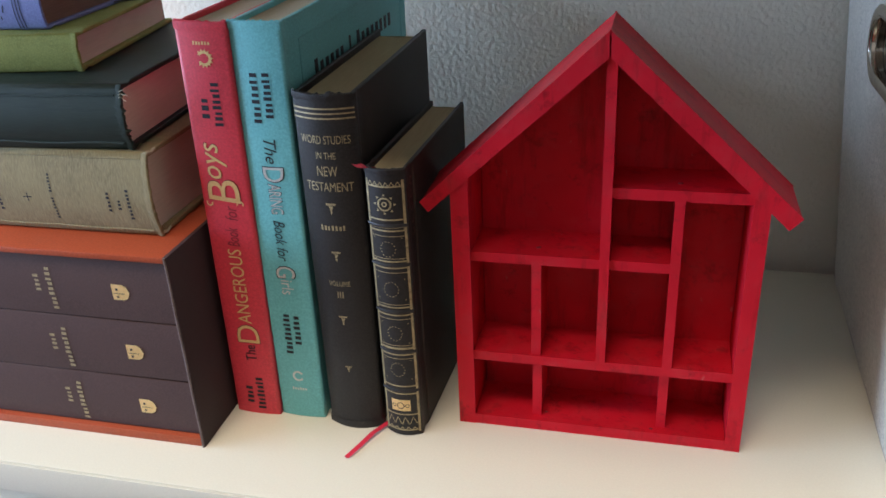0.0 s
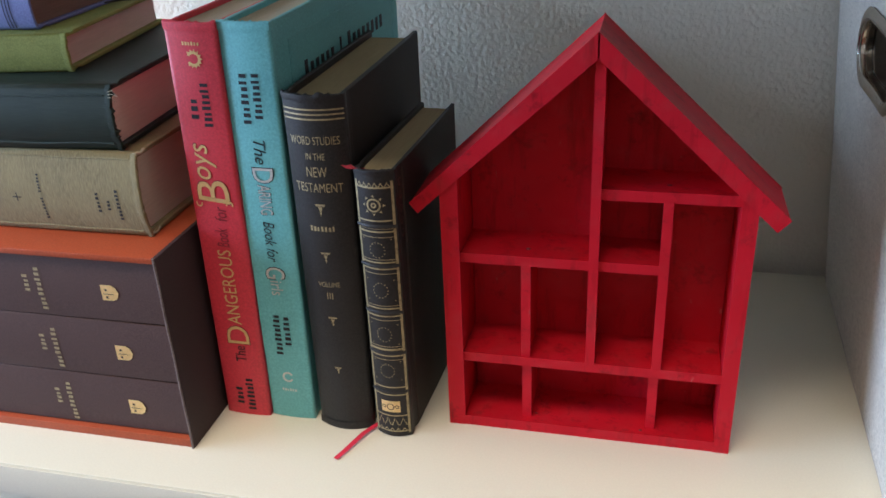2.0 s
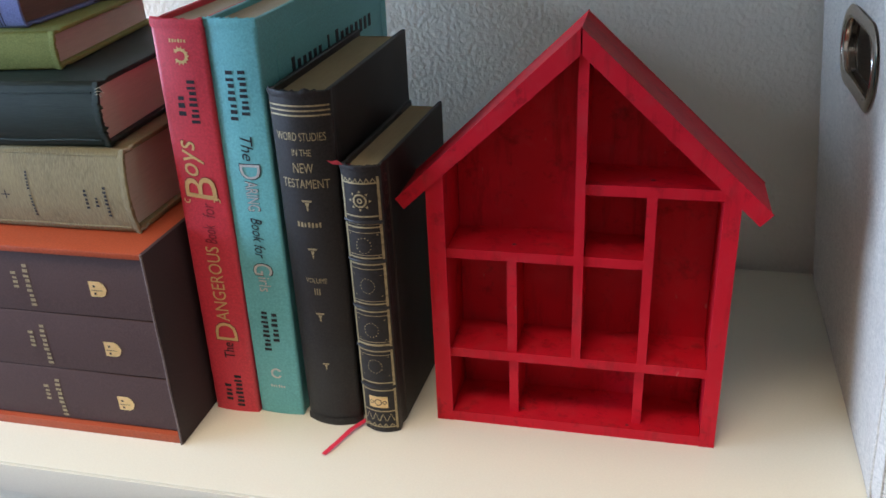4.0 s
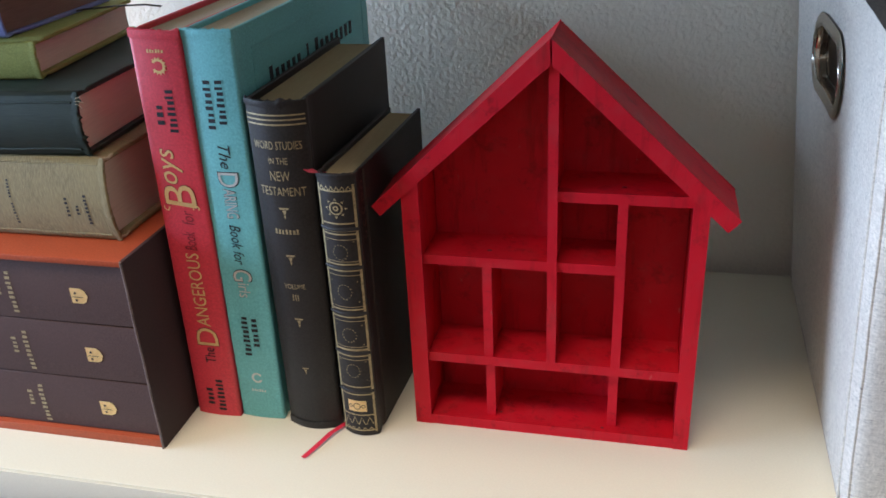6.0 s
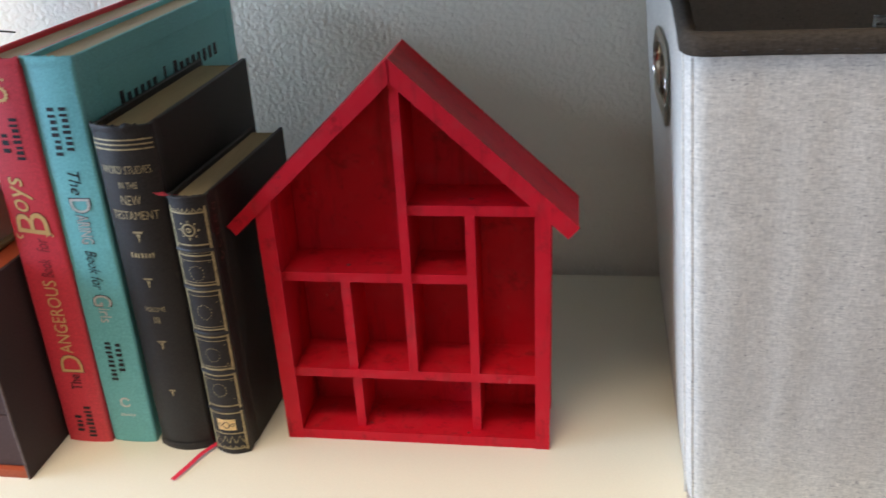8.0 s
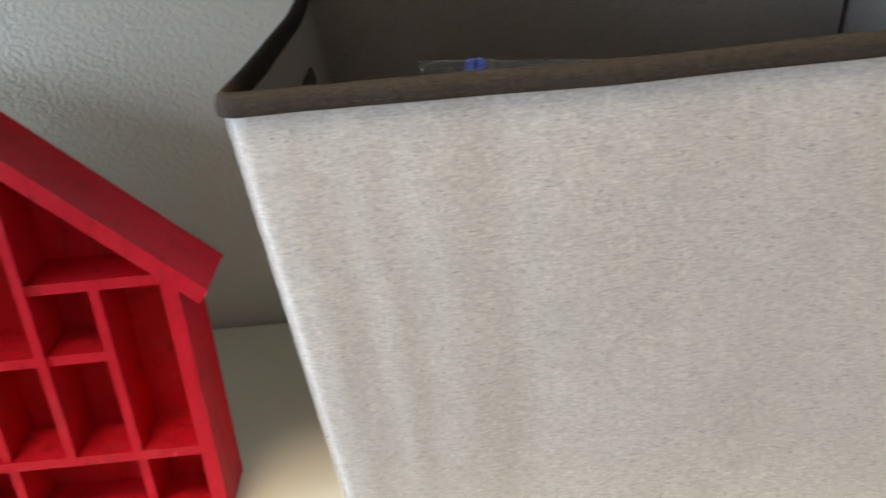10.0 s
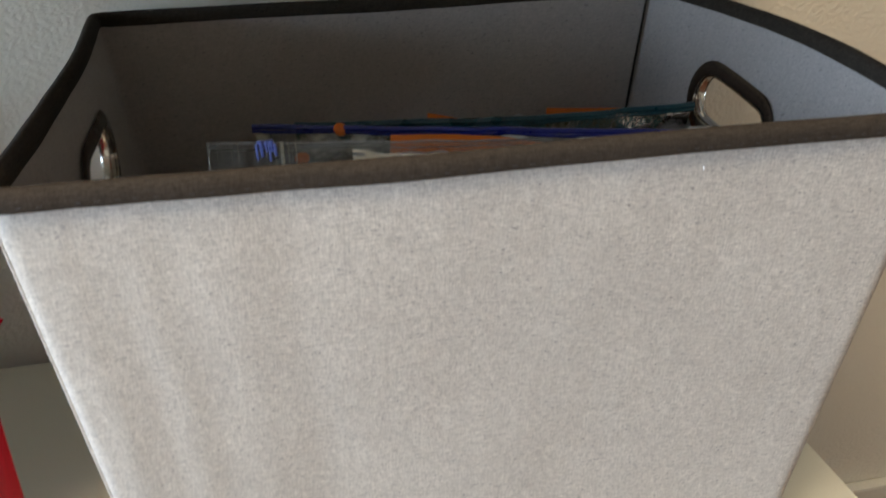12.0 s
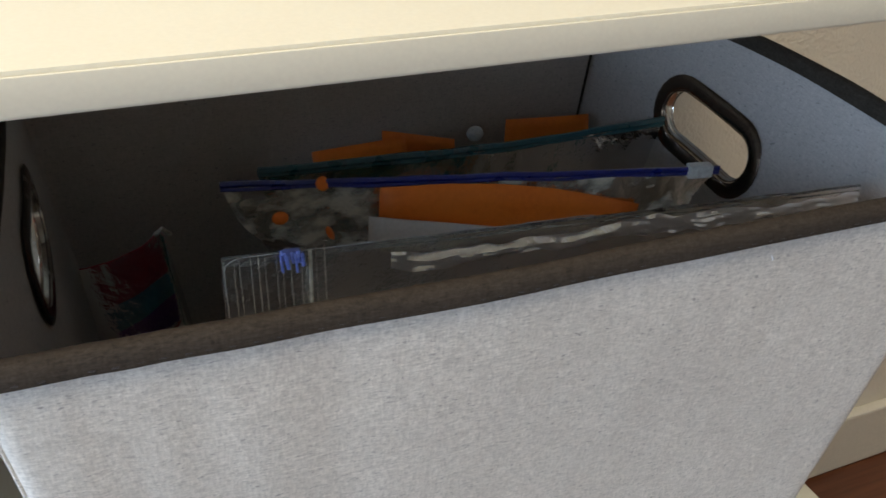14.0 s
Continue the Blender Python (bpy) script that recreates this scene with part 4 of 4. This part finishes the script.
def fabric_bin():
    b = thing("storage_bin", "light grey linen storage bin with dark brown binding and metal grips", "storage bin")
    for side, name in ((0, "front_panel"), (2, "back_panel")):
        part(name, plain_side(side, 0.0), M_LINEN, b)
        part("lining", plain_side(side, 0.0034), M_LINING, b, "dark grey cloth lining")
    for side in (1, 3):
        part("side_panel", holed_side(side, 0.0), M_LINEN, b)
        part("lining", holed_side(side, 0.0034), M_LINING, b, "dark grey cloth lining")
    part("base", sheet([[(*FOOT[0].lerp(FOOT[1], i / 6).lerp(FOOT[3].lerp(FOOT[2], i / 6), 0.003 + 0.994 * j / 6).xy, 0.0015 + 0.0025 * k) for i in range(7)] for k in (0,) for j in range(7)]), M_LINING, b)
    # binding folded over the rim
    path = rim_path(0.0017)
    n = len(path)
    prof = [(0.0026, -0.0052), (0.0034, -0.0046), (0.0037, -0.001), (0.0029, 0.0020), (0.0010, 0.0033), (-0.0010, 0.0033), (-0.0029, 0.0020), (-0.0037, -0.001), (-0.0034, -0.0046), (-0.0026, -0.0052)]
    rows = []
    for i, p in enumerate(path):
        d = (path[(i + 1) % n] - path[i - 1])
        out = Vector((d.y, -d.x, 0)).normalized()
        w = 1.06 + 0.08 * noise.noise((i * 0.21, 0, 3))
        rows.append([p + out * x * w + Vector((0, 0, z * w)) for x, z in prof])
    bm = bmesh.new()
    sheet(rows + [rows[0]], bm)
    bmesh.ops.remove_doubles(bm, verts=bm.verts, dist=0.00002)
    part("binding", bm, M_BINDING, b, "dark brown cloth binding tape")
    bm = bmesh.new()
    for i in range(0, 56):
        s = 0.02 + 0.96 * (i + 0.2 * noise.noise((i * 3.1, 0.5, 0.5))) / 56
        p, q = (bin_wall(0, t, 1.0, -0.0019) + Vector((0, 0, bin_rim_height(0, t) - 0.0032)) for t in (s, s + 0.0050))
        tube([p, q], 0.00030, 5, bm)
    tagged(part("stitching", bm, M_DARKRIBBON, b), kind="stuff")
    # stray threads: one at the front rim, one on the right lining
    for p in ((0, 0.705, 0.970),):
        a = bin_wall(*p, -0.0006)
        part("loose_thread", tube([a, a + Vector((0.0005, -0.0006, -0.0010)), a + Vector((0.0002, -0.0008, -0.0020))], 0.00022, 5), M_SEAM, b, "stray white thread")
    a = bin_wall(1, 0.115, 0.93, 0.0040)
    part("loose_thread", tube([a, a + Vector((-0.0006, 0.002, 0.0012)), a + Vector((-0.0004, 0.0045, 0.0018))], 0.0003, 5), M_SEAM, b, "stray white thread")
    # upright seams beside the front corners and round the left one
    for side, s in ((0, 0.0), (3, 0.955)):
        pts = [bin_wall(side, s + 0.0012 * noise.noise((v * 9, side, s * 40)), v, -0.0002) for v in (i / 30 * 0.97 for i in range(31))]
        part("seam", tube(pts, 0.0008, 6, squash=0.6), M_LINEN, b)
    for side in (1, 2):
        pts = [bin_wall(side, 1.0, v, 0.0042) + Vector((0, -0.0030 * (side == 1), bin_rim_height(side, 1.0) * v)) for v in (i / 30 * 0.975 for i in range(1, 31))]
        part("seam", tube(pts, 0.0010, 6), M_BINDING, b, "dark inner corner seam")
    # metal grips: a flange on each face and a lip through the hole
    for side in (1, 3):
        for inset, lip, mat, name in ((-0.0016, 0.0078, M_CHROME, "grip_flange"), (0.0052, 0.0102, M_BRONZE, "grip_flange"), (0.0018, 0.0024, M_CHROME, "grip_lip")):
            rows = []
            flat = 0.0012 if name == "grip_flange" else 0.0046
            for u in range(9):
                a = math.pi * 2 * u / 8
                grow = lip / 2 * (1 + math.cos(a)) - 0.0016
                rows.append([bin_wall(side, s, v, inset + flat * math.sin(a)) for s, v in stadium(side, 48, grow)])
            bm = sheet(rows, None, True)
            bmesh.ops.remove_doubles(bm, verts=bm.verts, dist=0.00003)
            part(name, bm, mat, b)
    return b


fabric_bin()


# ---- what lies in the bin ----
def crumpled(corners, nx, nz, size, amount, seed, dip=0.0):
    """A creased sheet between four corners: top left, top right, bottom right, bottom left."""
    tl, tr, br, bl = (Vector(c) for c in corners)
    rows = []
    for j in range(nz + 1):
        v = j / nz
        rows.append([])
        for i in range(nx + 1):
            u = i / nx
            p = tl.lerp(tr, u).lerp(bl.lerp(br, u), v)
            p.z -= dip * math.sin(math.pi * u) * (1 - v)
            q = wobble(p, size, amount, seed) - p
            r = wobble(p, size * 0.3, amount * 0.35, seed + 4) - p
            f = min(1, 0.25 + v * 2)
            rows[-1].append(p + (q + r) * f)
    return sheet(rows)


def zip_bag(label, tl, tr, deep, film, zipper, thick, seed, slider_at=None, zip_r=0.0017, dip=0.0, slant=0.0, crease=1.0):
    b = thing("zip_bag", label, "zip bag", "zip bags in the bin")
    tl, tr = Vector(tl), Vector(tr)
    along = (tr - tl).normalized()
    out = Vector((along.y, -along.x, 0)).normalized() * thick
    down = Vector((0, 0, -deep))
    lift = Vector((0, 0, 0.0))
    part("film", crumpled((tl + lift, tr + lift, tr + down + out * 0.9 - along * slant, tl + down + out * 0.9 + along * slant), 60, 34, 0.024, 0.0080 * crease, seed, dip), film, b)
    part("film", crumpled((tl + lift - out * 0.06, tr + lift - out * 0.06, tr + down - out - along * slant, tl + down - out + along * slant), 60, 34, 0.024, 0.0075 * crease, seed + 9, dip), film, b)
    n = 24
    for k, off in enumerate((0.0, 0.0024)):
        pts = [tl.lerp(tr, i / n) + Vector((0, 0, -off - dip * math.sin(math.pi * i / n) + 0.0012 * noise.noise((i * 0.35, seed, k)))) for i in range(n + 1)]
        part("zipper", tube(pts, zip_r, 6, squash=1.3 if k == 0 else 0.8), zipper, b)
    if slider_at is not None:
        p = tl.lerp(tr, slider_at)
        bm = box(-0.0070, 0.0070, -0.0030, 0.0030, -0.0045, 0.0030, 0.0013)
        bmesh.ops.transform(bm, matrix=Matrix.Translation(p) @ Matrix.Rotation(math.atan2(along.y, along.x), 4, "Z"), verts=bm.verts)
        part("slider", bm, M_ZIPWHITE, b, "frosted plastic slider")
    return b


def card(name, label, corners, material, seed, bend=0.003, rise=0.0):
    ob = new(name, mesh_of(name, crumpled(corners, 12, 8, 0.05, bend, seed, -rise), material))
    mod = ob.modifiers.new("thickness", "SOLIDIFY")
    mod.thickness = 0.0006
    return tagged(ob, label, "paper", "")


# clear bag along the front, its ribbed zip end and blue slider at one end
front_bag = zip_bag("clear plastic zip bag with blue slider, crumpled", (0.1955, 0.3830, 0.2625), (0.4950, 0.3850, 0.2390), 0.20, M_FILM, M_FILM, 0.012, 1.3, None, 0.0005, crease=0.4)
for k in range(13):
    x = 0.1960 + 0.0029 * k + 0.0006 * math.sin(k * 2.3)
    part("rib", tube([(x, 0.3822, 0.2625), (x + 0.0003, 0.3815, 0.2150)], 0.00008 + 0.00006 * (k % 4 == 0), 5), M_FILM_MILKY, front_bag)
for x, r in ((0.2168, 0.0007), (0.2190, 0.0005), (0.2212, 0.0008)):
    part("slider", tube([(x, 0.3800, 0.2632), (x + 0.0003, 0.3796, 0.2585)], r, 6), M_BLUEFILM, front_bag, "translucent blue slider ridge")
part("slider", box(0.2155, 0.2225, 0.3797, 0.3833, 0.2595, 0.2628, 0.0010), M_BLUEFILM, front_bag, "translucent blue slider")
rim = [(0.1958, 0.3822, 0.2440), (0.1958, 0.3822, 0.2570), (0.1966, 0.3822, 0.2605), (0.1990, 0.3822, 0.2622)]
rim += [(0.203 + 0.0095 * k, 0.3822 + 0.0002 * k, 0.2628 - 0.00078 * k + 0.0006 * noise.noise((k * 0.6, 8.0, 1.0))) for k in range(16)]
part("bag_rim", tube(rim, 0.00016, 5), M_FILM_RIM, front_bag, "thin white folded edge")
for k, (x, drop) in enumerate(((0.2152, 0.010), (0.2172, 0.0075), (0.2203, 0.012), (0.2226, 0.007))):
    part("slider", tube([(x, 0.3797, 0.2622), (x + 0.0003, 0.3794, 0.2600 - 0.45 * drop)], 0.00055 + 0.0002 * (k % 2), 6), M_BLUEFILM, front_bag, "translucent blue slider tooth")
part("slider_edge", tube([(0.2255, 0.3805, 0.262), (0.2255, 0.3800, 0.215)], 0.0007, 6), M_FILM_MILKY, front_bag)
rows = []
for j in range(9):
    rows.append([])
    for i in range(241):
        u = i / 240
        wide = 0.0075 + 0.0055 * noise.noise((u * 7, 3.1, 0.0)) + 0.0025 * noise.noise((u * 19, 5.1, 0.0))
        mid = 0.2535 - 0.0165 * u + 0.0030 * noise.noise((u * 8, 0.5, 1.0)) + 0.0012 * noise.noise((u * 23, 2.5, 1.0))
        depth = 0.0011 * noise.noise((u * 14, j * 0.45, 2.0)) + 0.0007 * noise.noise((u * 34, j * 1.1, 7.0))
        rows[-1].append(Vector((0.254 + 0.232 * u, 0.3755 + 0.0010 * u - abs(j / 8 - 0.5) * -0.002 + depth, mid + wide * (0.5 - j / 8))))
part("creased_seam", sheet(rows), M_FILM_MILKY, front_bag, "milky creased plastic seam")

zip_bag("clear zip bag with royal blue zip holding orange cards", (0.2140, 0.5000, 0.2290), (0.4700, 0.4520, 0.2200), 0.19, M_FILM_GLINTS, M_BLUEZIP, 0.016, 5.1, 0.955, 0.0013, 0.0, 0.11)
zip_bag("teal zip bag leaning behind the blue-zipped bag", (0.2380, 0.5300, 0.2180), (0.5060, 0.5480, 0.2030), 0.18, M_FILM_TEAL, M_TEALZIP, 0.014, 8.6, None, 0.0018, 0.0035, 0.05)
card("card", "bright orange card inside a clear bag", ((0.2880, 0.4820, 0.2245), (0.4260, 0.4580, 0.2030), (0.4100, 0.4540, 0.1200), (0.2850, 0.4770, 0.1200)), M_ORANGECARD, 2.2, 0.003, 0.006)
card("card", "white card in front of the orange one", ((0.2800, 0.4770, 0.2125), (0.3450, 0.4660, 0.2000), (0.3360, 0.4640, 0.1100), (0.2740, 0.4740, 0.1100)), M_WHITECARD, 3.4, 0.0015)
for k, (x, y, z, r) in enumerate(((0.2390, 0.4880, 0.2130, 0.0042), (0.2610, 0.4900, 0.2270, 0.0048), (0.2620, 0.4830, 0.2030, 0.0040))):
    bm = bmesh.new()
    bmesh.ops.create_icosphere(bm, subdivisions=2, radius=r, matrix=pose(x, y, z, 70, 20 * k, 30 * k) @ Matrix.Diagonal((1.0 if k < 2 else 2.3, 0.8, 0.35, 1)))
    tagged(new("foam_piece", mesh_of("foam_piece", bm, M_ORANGECARD)), "small orange foam shape inside a clear bag", "craft piece", "orange foam shapes")
for k, (x0, x1, y, z0, z1, tilt) in enumerate(((0.286, 0.350, 0.6050, 0.140, 0.1870, 0.000), (0.336, 0.390, 0.6150, 0.130, 0.1905, -0.016), (0.424, 0.492, 0.6100, 0.130, 0.1880, -0.006))):
    card("card", "orange card standing at the back of the bin", ((x0, y, z1), (x1, y + 0.004, z1 + tilt), (x1, y - 0.004, z0), (x0, y - 0.006, z0)), M_ORANGECARD, 6.0 + k, 0.002)
bm = bmesh.new()
bmesh.ops.create_uvsphere(bm, u_segments=16, v_segments=10, radius=0.0060, matrix=pose(0.405, 0.618, 0.1770) @ Matrix.Diagonal((1, 0.8, 0.9, 1)))
tagged(new("pompom", mesh_of("pompom", bm, M_ZIPWHITE)), "small pale ball among orange cards", "craft piece")


def pouch():
    """A slumped film pouch with slanting crimson, teal and violet bands, its top corner pinched to a peak."""
    p = thing("pouch", "dark slumped pouch with crimson, teal and violet bands", "pouch")

    def skin(a, b, lift):
        rows = []
        for j in range(9):
            v = a + (b - a) * j / 8
            rows.append([])
            for i in range(25):
                u = i / 24
                top = 0.156 + 0.019 * u / 0.86 if u < 0.86 else 0.175 - 0.052 * (u - 0.86) / 0.14
                z = top * (1 - v) + 0.006 * v + 0.020 * (u - 0.4) * math.sin(math.pi * v)
                y = 0.566 - 0.030 * v - 0.010 * math.sin(math.pi * u) - lift + 0.0030 * noise.noise((u * 4, v * 5, 2.0))
                rows[-1].append((0.1435 + 0.0530 * u + 0.010 * v, y, max(z, 0.005)))
        return sheet(rows)

    for k, (a, b, m) in enumerate(((0.0, 0.16, M_PINK), (0.16, 0.25, M_TEALBITS), (0.25, 0.36, M_VIOLET), (0.36, 0.50, M_PINK), (0.50, 1.0, M_TEALBITS))):
        part("band", skin(a, b, 0.0), m, p)
    part("film", skin(0.0, 1.0, 0.0012), M_FILM_DARK, p)
    part("pinched_corner", tube([(0.185, 0.561, 0.172), (0.189, 0.560, 0.176), (0.193, 0.561, 0.171)], 0.0014, 6), M_FILM_MILKY, p)
    return p


pouch()
